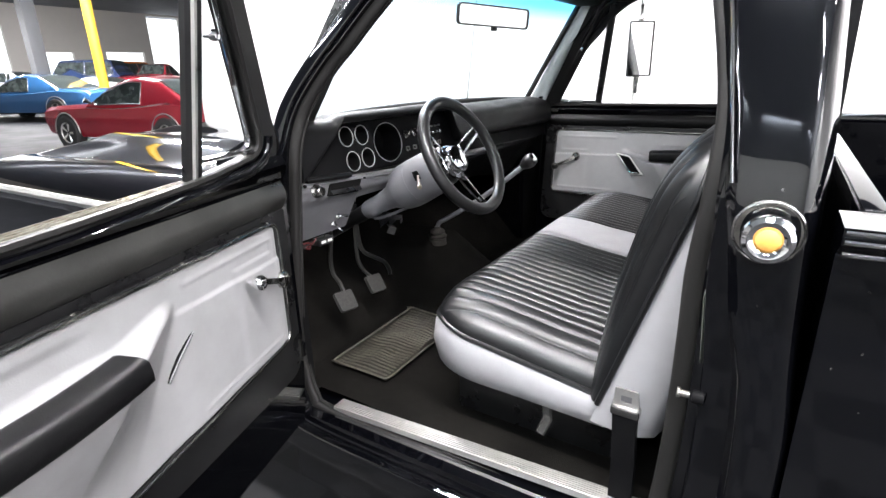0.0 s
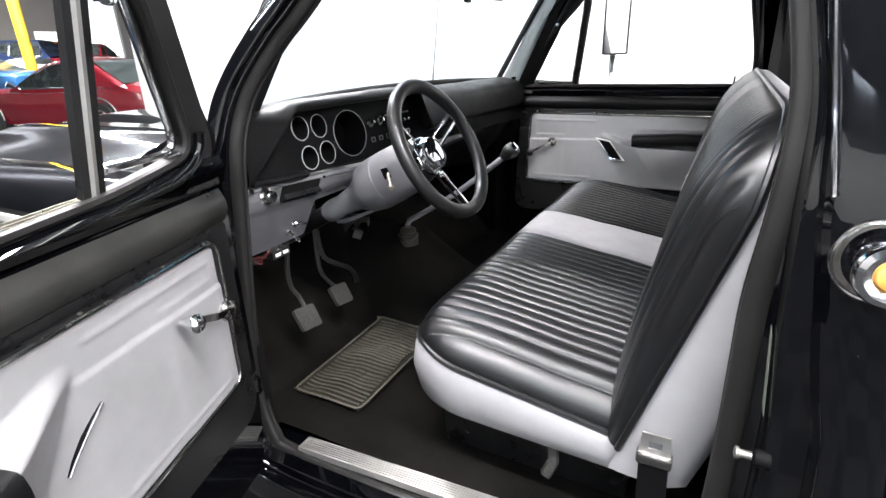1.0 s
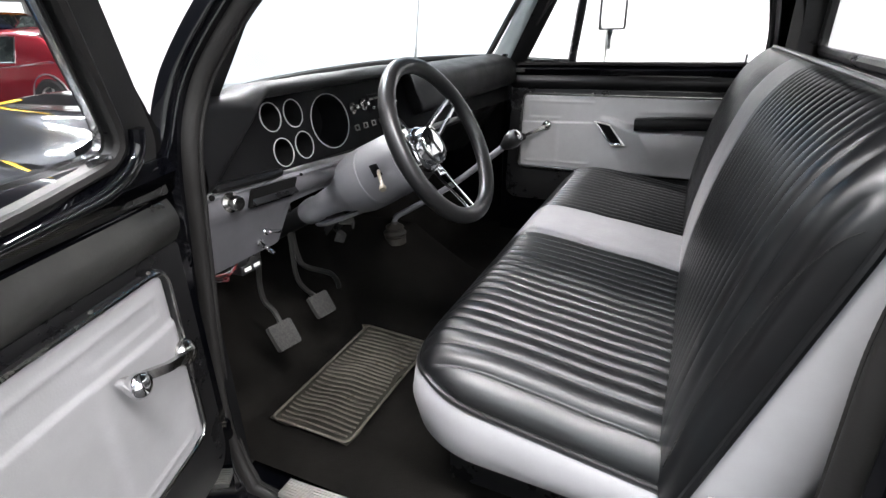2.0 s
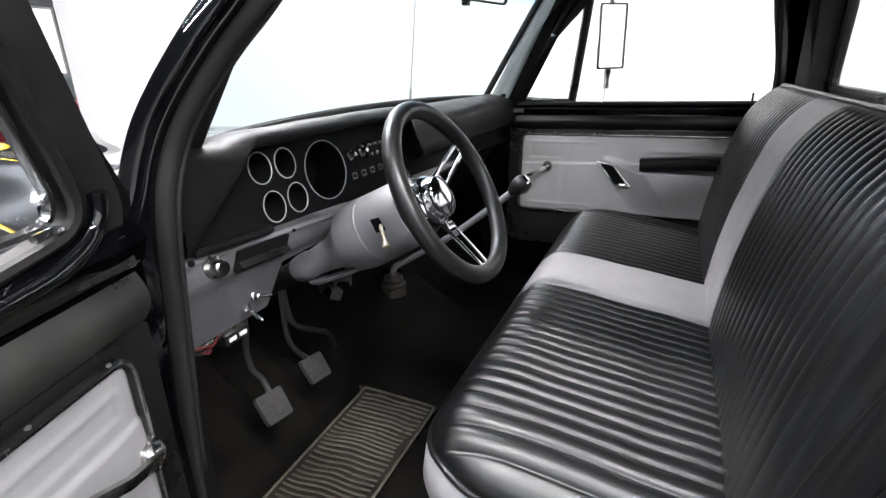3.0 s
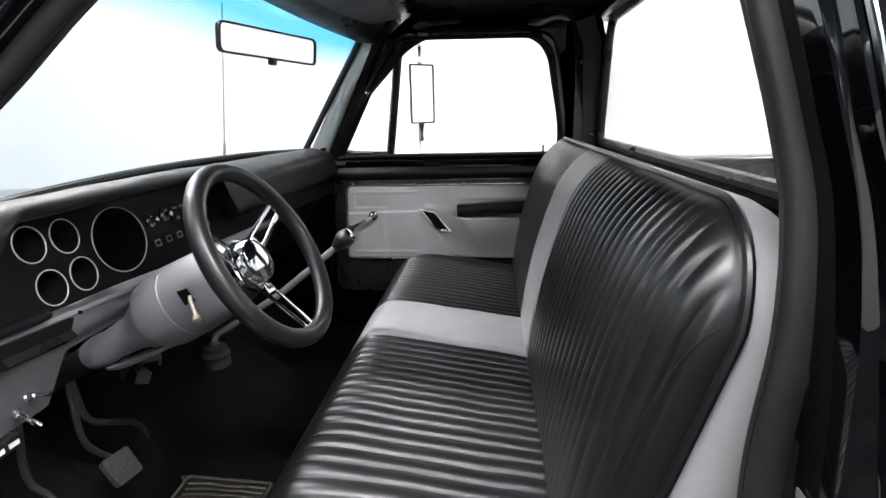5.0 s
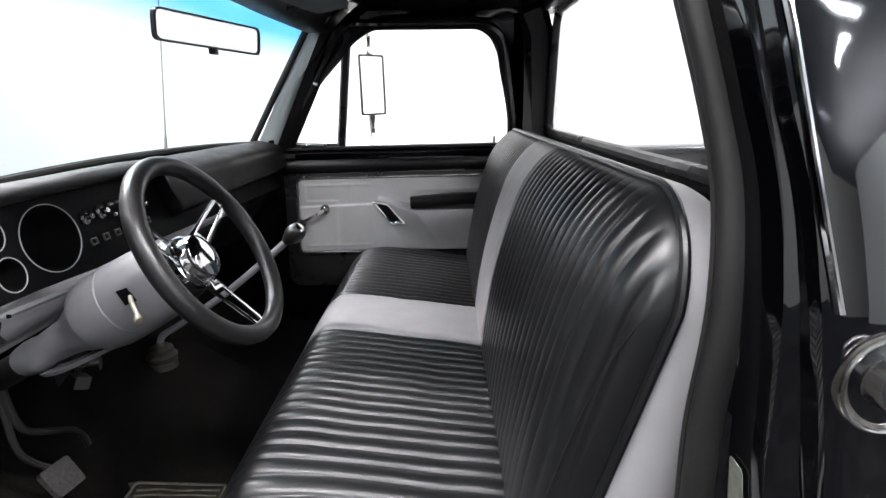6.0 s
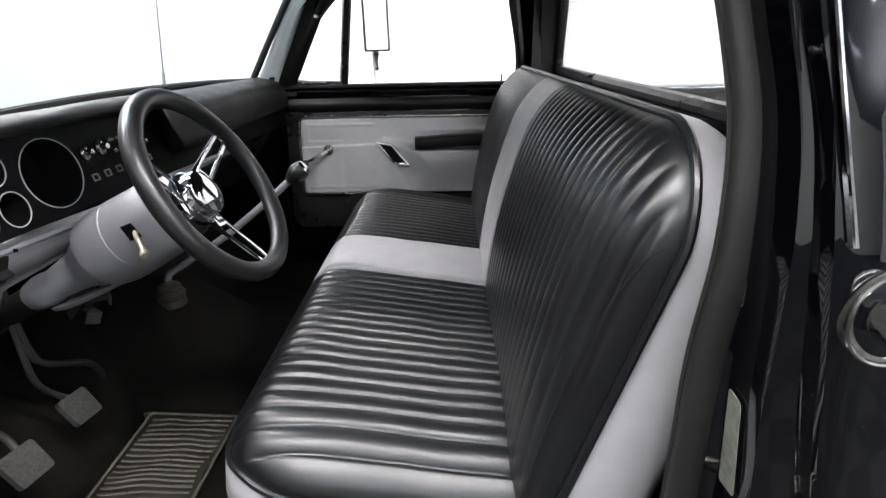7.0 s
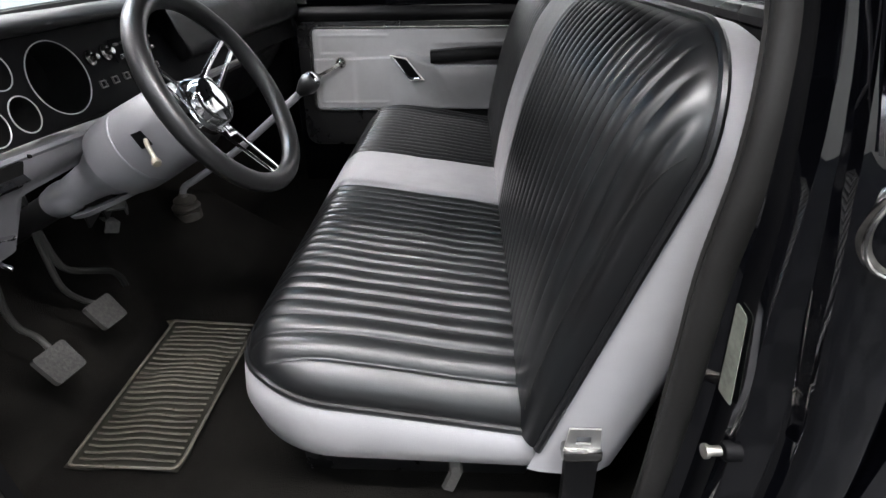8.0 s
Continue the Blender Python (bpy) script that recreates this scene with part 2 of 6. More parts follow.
visor_vinyl = material("grey_visor_vinyl", (0.13, 0.13, 0.14), rough=0.5, rough_var=0.08, bump=0.1, bump_scale=600, mix=(0.10, 0.10, 0.105))
rubber = material("weathered_rubber", (0.0115, 0.0110, 0.0106), rough=0.5, rough_var=0.12, bump=0.18, bump_scale=240, mix=(0.019, 0.0185, 0.018), mix_scale=9, spec=0.3)
wheel_rubber = material("steering_wheel_foam", (0.008, 0.008, 0.0085), rough=0.33, rough_var=0.05, bump=0.12, bump_scale=700, mix=(0.02, 0.02, 0.02))
mat_rubber = material("clear_vinyl_mat", (0.028, 0.026, 0.021), rough=0.4, rough_var=0.12, bump=0.2, bump_scale=260, mix=(0.052, 0.048, 0.038), mix_scale=16)
mat_rib = material("clear_vinyl_ribs", (0.11, 0.102, 0.082), rough=0.35, rough_var=0.12, mix=(0.035, 0.032, 0.026), mix_scale=20, mix_amount=0.9)
chrome = material("chrome", (0.78, 0.78, 0.79), rough=0.07, metal=1.0, rough_var=0.05)
worn_chrome = material("worn_chrome", (0.55, 0.54, 0.52), rough=0.2, metal=1.0, rough_var=0.12, mix=(0.12, 0.115, 0.105), mix_scale=28, mix_amount=0.8)
brushed = material("ribbed_aluminium", (0.74, 0.73, 0.71), rough=0.48, metal=1.0, rough_var=0.12, mix=(0.52, 0.51, 0.48), mix_scale=16)
strip_metal = material("aged_strip_metal", (0.42, 0.40, 0.35), rough=0.35, metal=1.0, rough_var=0.12, mix=(0.16, 0.145, 0.11), mix_scale=24, mix_amount=0.9)
steel = material("dull_steel", (0.34, 0.33, 0.31), rough=0.45, metal=1.0, rough_var=0.15, mix=(0.2, 0.18, 0.15), mix_scale=30)
pedal_rubber = material("worn_pedal_rubber", (0.012, 0.012, 0.0115), rough=0.65, rough_var=0.15, bump=0.5, bump_scale=180, mix=(0.065, 0.063, 0.058), mix_scale=170, mix_amount=0.7)
white_paint = material("white_wall_paint", (0.83, 0.83, 0.83), rough=0.7, rough_var=0.1, mix=(0.79, 0.79, 0.79), mix_scale=0.6, bump=0.05, bump_scale=60)
hall_paint = material("pale_hall_wall", (0.55, 0.53, 0.50), rough=0.8, mix=(0.46, 0.45, 0.43), mix_scale=0.5, bump=0.1, bump_scale=20)
hall_floor = material("sealed_concrete", (0.015, 0.016, 0.0185), rough=0.6, rough_var=0.1, mix=(0.015, 0.016, 0.017), mix_scale=1.2, bump=0.05, bump_scale=30, spec=0.12)
tile_floor = material("dark_checker_tiles", (0.030, 0.031, 0.034), rough=0.6, rough_var=0.1, bump=0.05, bump_scale=40, spec=0.15)
nt = tile_floor.node_tree
chk = nt.nodes.new("ShaderNodeTexChecker")
chk.inputs["Scale"].default_value = 3.3
chk.inputs["Color1"].default_value, chk.inputs["Color2"].default_value = (0.0125, 0.0125, 0.0135, 1), (0.005, 0.005, 0.0055, 1)
pos = nt.nodes.new("ShaderNodeTexCoord")
link_node(nt, pos.outputs["Object"], chk.inputs["Vector"])
link_node(nt, chk.outputs["Color"], nt.nodes["Principled BSDF"].inputs["Base Color"])
dark_deck = material("roof_deck", (0.30, 0.32, 0.35), rough=0.8, mix=(0.22, 0.235, 0.26), mix_scale=0.6)
grey_wall = material("grey_hall_wall", (0.15, 0.155, 0.165), rough=0.8, mix=(0.11, 0.115, 0.12), mix_scale=0.5)
yellow_paint = material("yellow_column_paint", (0.56, 0.35, 0.025), rough=0.45, mix=(0.46, 0.28, 0.02), mix_scale=3)
orange_lens = material("orange_lens", (0.8, 0.40, 0.10), rough=0.4, bump=0.2, bump_scale=600, mix=(0.65, 0.27, 0.03), mix_scale=60)
red_wire = material("red_wire_plastic", (0.085, 0.006, 0.009), rough=0.45, mix=(0.13, 0.008, 0.009))
white_print = material("white_print", (0.75, 0.75, 0.72), rough=0.6, mix=(0.6, 0.6, 0.58), mix_scale=40)
sticker_paper = material("worn_sticker", (0.16, 0.172, 0.145), rough=0.7, mix=(0.07, 0.072, 0.058), mix_scale=75, mix_amount=0.9)
clear = clear_glass("clear_pane", (0.97, 0.98, 0.98))
screen_glass = clear_glass("windscreen_pane", (0.64, 0.72, 0.755), band=(1.62, 1.70, (0.10, 0.42, 0.72)))
mirror_face = material("mirror_silver", (0.9, 0.9, 0.9), rough=0.02, metal=1.0, rough_var=0.01)

# ---------------------------------------------------------------- the hall


def hall_z(x, y):
    """The floor's height; it rises gently along the hall."""
    return -0.0195 * x + 0.0078 * y


bm = bmesh.new()
plate(bm, [(x, y, hall_z(x, y)) for x, y in ((-60, -30), (24, -30), (24, 40), (-60, 40))], (0, 0, -0.3))
tagged(part("floor", bm, hall_floor, smooth=0), "grey sealed concrete floor of the hall", "floor", kind="structure")

bm = bmesh.new()
plate(bm, [(x, y, hall_z(x, y) + 0.006) for x, y in ((-3.4, -7.0), (6.6, -7.0), (6.6, 3.6), (-3.4, 3.6))], (0, 0, -0.004))
tagged(part("floor_bay", bm, tile_floor, smooth=0), "dark checkered tile floor under the truck", "floor", kind="structure")
bm = bmesh.new()
rbox(bm, (-6.0, 4.6, -1), (14, 4.85, 4.6), 0)
tagged(part("wall_bay_side", bm, white_paint, smooth=0), "plain white painted wall beside the truck", "wall", kind="structure")
bm = bmesh.new()
rbox(bm, (-6.25, 3.06, -1), (-6.0, 4.85, 4.6), 0)
tagged(part("wall_bay_front", bm, white_paint, smooth=0), "plain white painted wall ahead of the truck", "wall", kind="structure")
bm = bmesh.new()
rbox(bm, (14, -30, -1), (14.3, -0.5, 7), 0)
tagged(part("wall_rear", bm, grey_wall, smooth=0), "plain grey wall at the end of the hall", "wall", kind="structure")
bm = bmesh.new()
rbox(bm, (-60, -18.3, -1), (14.3, -18, 7), 0)
tagged(part("wall_side", bm, hall_paint, smooth=0), "plain pale wall along the hall", "wall", kind="structure")
bm = bmesh.new()
rbox(bm, (-60, -30, 7), (14.3, 40, 7.3), 0)
tagged(part("ceiling", bm, dark_deck, smooth=0), "pale roof deck high above the hall", "ceiling", kind="structure")

bm = bmesh.new()
rbox(bm, (8.5, -12.0, -1), (8.75, 4.6, 5.4), 0)
tagged(part("wall_bay_rear", bm, white_paint, smooth=0), "plain white painted wall behind the truck", "wall", kind="structure")

# ---------------------------------------------------------------- the truck
truck = empty("pickup_truck")
tagged(truck, "black classic pickup truck with open door and grey-black cabin", "pickup truck")

def ss(a, b, x):
    t = max(0.0, min(1.0, (x - a) / (b - a)))
    return t * t * (3 - 2 * t)


# seat cushion
W, XF, XR, RC = 0.735, 0.225, 0.70, 0.17
PLEATS = [(-0.69, -0.108, 18), (0.13, 0.70, 18)]


BACK_PLEATS = [(-0.748, -0.110, 20), (0.132, 0.748, 19)]


def pleat(y, pleats=PLEATS):
    for a, b, n in pleats:
        if a <= y <= b:
            t = (y - a) / (b - a)
            e = 1.10 if pleats is PLEATS else 0.97
            t = t ** e if a < 0 else 1 - (1 - t) ** e
            f = t * n % 1
            return max(0, 1 - abs(2 * f - 1) ** 2.0) ** 0.56
    for e in (-0.69, -0.108, 0.13, 0.70) if pleats is PLEATS else (-0.748, -0.110, 0.132, 0.748):
        if abs(y - e) < 0.008:
            return min(1, abs(y - e) / 0.008)
    return 1.0


def front_edge(y):
    k = abs(y) - (W - RC)
    return XF + (RC - math.sqrt(max(0, RC * RC - k * k)) if k > 0 else 0)


def cushion_top(x):
    t = (x - XF) / (XR - XF)
    return 0.965 - 0.072 * max(0, t - 0.12) ** 1.1 - 0.02 * max(0, 0.12 - t) / 0.12


def edge_drop(x, y):
    R = 0.13
    k = abs(y) - (W - RC)
    if k > 0 and x < XF + RC:
        d = RC - math.hypot(k, XF + RC - x)
    else:
        d = min(W - abs(y), x - XF)
    d = max(0, min(1, d / R))
    return 0.068 * (1 - math.sqrt(max(0, 1 - (1 - d) ** 2)))


def y_samples():
    ys = [-W + 0.045 * (i / 24) ** 1.3 for i in range(24)]
    ys += [-0.69 + 0.582 * i / 300 for i in range(301)]
    ys += [-0.108 + 0.238 * i / 20 for i in range(1, 20)] + [-0.102, 0.124]
    ys += [0.13 + 0.57 * i / 300 for i in range(301)]
    ys += [W - 0.035 * (i / 24) ** 1.3 for i in range(24)]
    return sorted(ys)


def strip(bm, cols, ys, keep):
    """Joins neighbouring columns of vertices where keep(y) holds at the middle."""
    for (a, b), y0, y1 in zip(zip(cols, cols[1:]), ys, ys[1:]):
        if keep((y0 + y1) / 2):
            for j in range(len(a) - 1):
                bm.faces.new((a[j], a[j + 1], b[j + 1], b[j]))
    loose = [v for v in bm.verts if not v.link_faces]
    bmesh.ops.delete(bm, geom=loose, context="VERTS")


def cushion_columns(bm):
    cols, ys = [], y_samples()
    for y in ys:
        col, xf = [], front_edge(y)
        for j in range(45):
            s = (j / 44) ** 1.7
            x = xf + (XR - xf) * s
            fade = min(1, (x - xf) / 0.03)
            z = cushion_top(x) - edge_drop(x, y) + 0.0115 * (1 + 0.4 * ss(-0.42, -0.20, y)) * (pleat(y) - 1) * fade
            z += (0.0035 * noise.noise((x * 9, y * 7, 0.3)) + 0.0010 * noise.noise((x * 18, y * 11, 5.3))) * fade
            col.append(bm.verts.new((x, y, z)))
        cols.append(col)
    return cols, ys


def in_band(y):
    return -0.108 < y < 0.13


seat = empty("bench_seat", truck)
seat["label"] = "black pleated vinyl bench seat with grey centre stripe"
for nm, mt, test in (("cushion", black_vinyl, lambda y: not in_band(y)), ("cushion_stripe", grey_vinyl, in_band)):
    bm = bmesh.new()
    cols, ys = cushion_columns(bm)
    strip(bm, cols, ys, test)
    part(nm, bm, mt, seat, smooth=179, fix=False)


def edge_line(drop=0.0, out=0.0, n=20):
    """The cushion's piping line, from the rear left round the front to the rear right."""
    pts = [(XR - (XR - XF - RC) * i / n, -W - out, 0) for i in range(n)]
    pts += [(XF + RC - (RC + out) * math.sin(a), -(W - RC) - (RC + out) * math.cos(a), 0) for a in [math.pi / 2 * i / 14 for i in range(14)]]
    pts += [(XF - out, -(W - RC) + 2 * (W - RC) * i / (2 * n), 0) for i in range(2 * n)]
    pts += [(XF + RC - (RC + out) * math.cos(a), (W - RC) + (RC + out) * math.sin(a), 0) for a in [math.pi / 2 * i / 14 for i in range(14)]]
    pts += [(XF + RC + (XR - XF - RC) * i / n, W + out, 0) for i in range(n + 1)]
    return [Vector((x, y, cushion_top(min(max(x, XF), XR)) - 0.068 - drop)) for x, y, _ in pts]


bm = bmesh.new()
tube(bm, edge_line(0.002, 0.003), 0.006, 8)
part("piping", bm, black_vinyl, seat)
bm = bmesh.new()
rows = []
for k, o in ((0.0, 0.0), (0.12, 0.012), (0.45, 0.018), (0.8, 0.008), (0.95, -0.015), (1.0, -0.05)):
    rows.append([bm.verts.new((p.x, p.y, (p.z - 0.004) * (1 - k) + 0.752 * k)) for p in edge_line(0, o)])
for r, s in zip(rows, rows[1:]):
    for i in range(len(r) - 1):
        bm.faces.new((r[i], r[i + 1], s[i + 1], s[i]))
bm.faces.new(rows[-1])
part("cushion_border", bm, grey_vinyl, seat, "pale grey vinyl border", smooth=60)

# seat back: a padded face on a leaning plane, with a rounded outline
WB, ZB0, ZB1, RB = 0.765, 0.835, 1.372, 0.13


def lean(z):
    return 0.655 + 0.235 * (z - 0.80) + 0.03 * math.sin((z - 0.8) / 0.6 * math.pi) * -1


def edge_depth(z):
    """How far the piping lies behind the face of the seat back."""
    return 0.69 + 0.312 * (z - 0.842) - 0.13 * max(0, z - 1.26) - lean(z)


def back_top(y):
    k = abs(y) - (WB - RB)
    return ZB1 - (RB - math.sqrt(max(0, RB * RB - k * k)) if k > 0 else 0)


def back_drop(y, z):
    R = 0.11
    k, h = abs(y) - (WB - RB), z - (ZB1 - RB)
    d = RB - math.hypot(k, h) if k > 0 and h > 0 else min(WB - abs(y), ZB1 - z)
    d = max(0, min(1, d / R))
    return edge_depth(z) * (1 - math.sqrt(max(0, 1 - (1 - d) ** 2)))


def back_columns(bm):
    cols, ys = [], y_samples()
    ys = [y + math.copysign(max(0, abs(y) - 0.62) / (W - 0.62) * (WB - W), y) for y in ys]
    for y in ys:
        col, zt = [], back_top(y)
        for j in range(41):
            z = ZB0 + (zt - ZB0) * (1 - (1 - j / 40) ** 1.6)
            fade = min(1, (zt - z) / 0.03)
            low = min(1, max(0.42, (z - 0.80) / 0.36))
            low *= 1 - ss(0.36, 0.66, abs(y)) * (1 - max(0.18, ss(0.90, 1.13, z)))
            turn = max(0, min(1, 1 - (WB - abs(y)) / 0.11))
            groove = 0.0115 * (1 + 0.35 * ss(0.40, 0.22, abs(y))) * (1 - 0.2 * ss(0.52, 0.70, abs(y))) * (1 - pleat(y, BACK_PLEATS)) * fade * low
            x = lean(z) + back_drop(y, z) + groove * math.sqrt(1 - turn * turn)
            x += (0.0018 * noise.noise((y * 5, z * 5, 2.3)) + 0.0007 * noise.noise((y * 11, z * 16, 8.1))) * fade
            col.append(bm.verts.new((x, y - math.copysign(groove * turn, y), z)))
        cols.append(col)
    return cols, ys


for nm, mt, test in (("backrest", black_vinyl, lambda y: not in_band(y)), ("backrest_stripe", grey_vinyl, in_band)):
    bm = bmesh.new()
    cols, ys = back_columns(bm)
    strip(bm, cols, ys, test)
    for f in bm.faces:
        f.normal_flip()
    part(nm, bm, mt, seat, smooth=179, fix=False)


def back_line(dx=0.0, grow=0.0, low=0.0):
    pts = [(-WB - grow, ZB0 - low + (ZB1 - RB - ZB0 + low) * i / 16) for i in range(16)]
    pts += [(-(WB - RB) - (RB + grow) * math.cos(a), ZB1 - RB + (RB + grow) * math.sin(a)) for a in [math.pi / 2 * i / 12 for i in range(12)]]
    pts += [(-(WB - RB) + 2 * (WB - RB) * i / 24, ZB1 + grow) for i in range(24)]
    pts += [((WB - RB) + (RB + grow) * math.sin(a), ZB1 - RB + (RB + grow) * math.cos(a)) for a in [math.pi / 2 * i / 12 for i in range(12)]]
    pts += [(WB + grow, ZB1 - RB - (ZB1 - RB - ZB0 + low) * i / 16) for i in range(17)]
    return [Vector((lean(z) + edge_depth(z) + dx, y, z)) for y, z in pts]


# stitched seam near the outer edge of the seat back
SEAM = smooth_path([(0, -0.762, 1.262), (0, -0.752, 1.20), (0, -0.745, 1.10), (0, -0.740, 1.0), (0, -0.737, 0.88)], 14)


def on_back(p, out):
    return Vector((lean(p.z) + back_drop(p.y, p.z) - out, p.y, p.z))


bm = bmesh.new()
for p, q in zip(SEAM, SEAM[1:]):
    a, b = on_back(p, 0.004), on_back(q, 0.004)
    tube(bm, [a.lerp(b, 0.15), a.lerp(b, 0.5) - Vector((0.0006, 0, 0)), a.lerp(b, 0.75)], 0.0008, 5)
part("stitching", bm, rubber, seat, "stitched seam")
bm = bmesh.new()
tube(bm, back_line(0.002, 0.003), 0.006, 8)
part("piping", bm, black_vinyl, seat)
bm = bmesh.new()
rows = []
for d, g, e, f in ((0.004, 0, 0.003, 0.0), (0.02, 0.004, 0.014, 0.002), (0.06, 0.007, 0.034, -0.001), (0.10, 0.004, 0.052, -0.012), (0.125, -0.01, 0.060, -0.035), (0.14, -0.06, 0.066, -0.09)):
    row = []
    for p, q in zip(back_line(0, 0, 0.045), back_line(0, g, 0.045)):
        side = ss(ZB1 - 0.012, ZB1 - RB * 0.75, p.z)
        p = p.lerp(q, side)
        row.append(bm.verts.new(p + Vector((d * side + e * (1 - side), 0, f * (1 - side)))))
    rows.append(row)
for r, s in zip(rows, rows[1:]):
    for i in range(len(r) - 1):
        bm.faces.new((r[i], r[i + 1], s[i + 1], s[i]))
bm.faces.new(rows[-1])
part("backrest_border", bm, grey_vinyl, seat, "pale grey vinyl border", smooth=60)

# cab floor, toeboard and tunnel in black carpet


def floor_z(x, y):
    z = 0.62
    if x < -0.20:
        z += (-0.20 - x) * 1.25
    bump = math.exp(-(y / 0.20) ** 4)
    hump = max(0.0, min(0.24, 0.24 - (x + 0.16) * 0.75)) if x > -0.16 else 0.24
    return max(z, 0.62 + bump * hump)


bm = bmesh.new()
surface(bm, lambda u, v: Vector((-0.52 + 1.50 * u, -0.774 + 1.564 * v, floor_z(-0.52 + 1.50 * u, -0.774 + 1.564 * v) + 0.004 * noise.noise((9 * u, 9 * v, 1)))), 75, 80)
part("carpet", bm, carpet, truck, "worn black carpet", smooth=60)
bm = bmesh.new()
rbox(bm, (-0.56, -0.82, 0.58), (-0.525, 0.82, 1.19), 0.01)
part("firewall", bm, satin_black, truck)
for s in (-1, 1):
    bm = bmesh.new()
    plate(bm, [(-0.53, s * 0.792, 0.55), (-0.085, s * 0.792, 0.55), (-0.085, s * 0.792, 1.23), (-0.14, s * 0.792, 1.30), (-0.20, s * 0.792, 1.30), (-0.30, s * 0.792, 1.20), (-0.53, s * 0.792, 1.18)], (0, s * 0.020, 0))
    part("kick_panel", bm, dull_black, truck)

# rocker and sill plate under the left door, and its twin
for s in (-1, 1):
    bm = bmesh.new()
    sweep(bm, [(-0.12, s * 0.80, 0.56), (0.9, s * 0.80, 0.585)], [(a * s, b) for a, b in ((-0.06, 0.03), (0.06, 0.03), (0.095, 0.0), (0.10, -0.06), (0.07, -0.16), (0.03, -0.2), (-0.06, -0.2))])
    part("rocker_panel", bm, black_paint, truck)
sill = empty("sill_plate", truck)
bm = bmesh.new()
sweep(bm, [(0.0, -0.795, 0.609), (0.80, -0.78, 0.643)], [(-0.020, -0.004), (0.018, -0.004), (0.018, -0.012), (0.022, -0.012), (0.020, 0.001), (-0.020, 0.001)])
part("plate", bm, brushed, sill, "ribbed aluminium sill plate")
for i in range(6):
    bm = bmesh.new()
    o = -0.015 + 0.0058 * i
    sweep(bm, [(0.004, -0.795 - o, 0.6115), (0.797, -0.78 - o, 0.6455)], [(-0.0018, -0.001), (0.0018, -0.001), (0.0012, 0.0018), (-0.0012, 0.0018)])
    part("rib", bm, brushed, sill)

# door opening seals and pillars
SEAL = [(0.80, 0.60), (0.30, 0.59), (-0.02, 0.59), (-0.072, 0.62), (-0.098, 0.72), (-0.095, 0.88), (-0.065, 1.13), (-0.043, 1.29), (-0.025, 1.37), (0.005, 1.425), (0.056, 1.485), (0.098, 1.525), (0.150, 1.578), (0.20, 1.625), (0.265, 1.69), (0.35, 1.735), (0.45, 1.740), (0.66, 1.738), (0.745, 1.715), (0.79, 1.66), (0.812, 1.57), (0.836, 1.46), (0.846, 1.38), (0.843, 1.28), (0.834, 1.16), (0.834, 1.06), (0.834, 0.95), (0.830, 0.80), (0.817, 0.65)]


def side_y(z):
    """Half width of the cab side at a height: upright below the belt, leaning in above."""
    over = z - 1.305
    return 0.815 - 0.135 * (over + math.sqrt(over * over + 0.0012))


def seal_path(s):
    return smooth_path([(x, s * side_y(z), z) for x, z in SEAL], 5, closed=True)


for s in (-1, 1):
    bm = bmesh.new()
    prof = [(0.017 * math.copysign(abs(math.cos(a)) ** 0.7, math.cos(a)) + 0.004, 0.012 * math.sin(a)) for a in [6.2832 * i / 12 for i in range(12)]]
    sweep(bm, seal_path(s), prof, up=(0, 1, 0), closed=True)
    part("door_seal", bm, rubber, truck, "weathered black rubber door seal")
    bm = bmesh.new()
    line = [p - Vector((0, s * 0.010, 0)) + (Vector((0.40, p.y, 1.15)) - p).normalized() * 0.0105 for p in smooth_path(seal_path(s), 4, closed=True)]
    tube(bm, line, [0.0039 if i % 2 else 0.0036 for i in range(len(line))], 6, closed=True)
    part("seal_bead", bm, rubber, truck, "stitched bead along the seal")


OUT = [(0.86, 0.50), (0.30, 0.47), (-0.10, 0.47), (-0.14, 0.53), (-0.155, 0.72), (-0.152, 0.88), (-0.125, 1.13), (-0.098, 1.29), (-0.078, 1.38), (-0.045, 1.44), (0.008, 1.505), (0.050, 1.547), (0.102, 1.60), (0.152, 1.65), (0.215, 1.725), (0.32, 1.80), (0.45, 1.815), (0.72, 1.812), (0.90, 1.80), (0.960, 1.70), (0.970, 1.58), (0.976, 1.46), (0.981, 1.37), (0.983, 1.28), (0.985, 1.16), (0.990, 1.06), (1.0, 0.95), (1.0, 0.80), (0.99, 0.60)]


def skin_y(z, x):
    """Half width of the outer skin."""
    return side_y(z) + 0.09 - max(0, 0.95 - z) * 0.05 - 0.055 * ss(0.65, 0.25, x) * ss(1.20, 1.33, z)


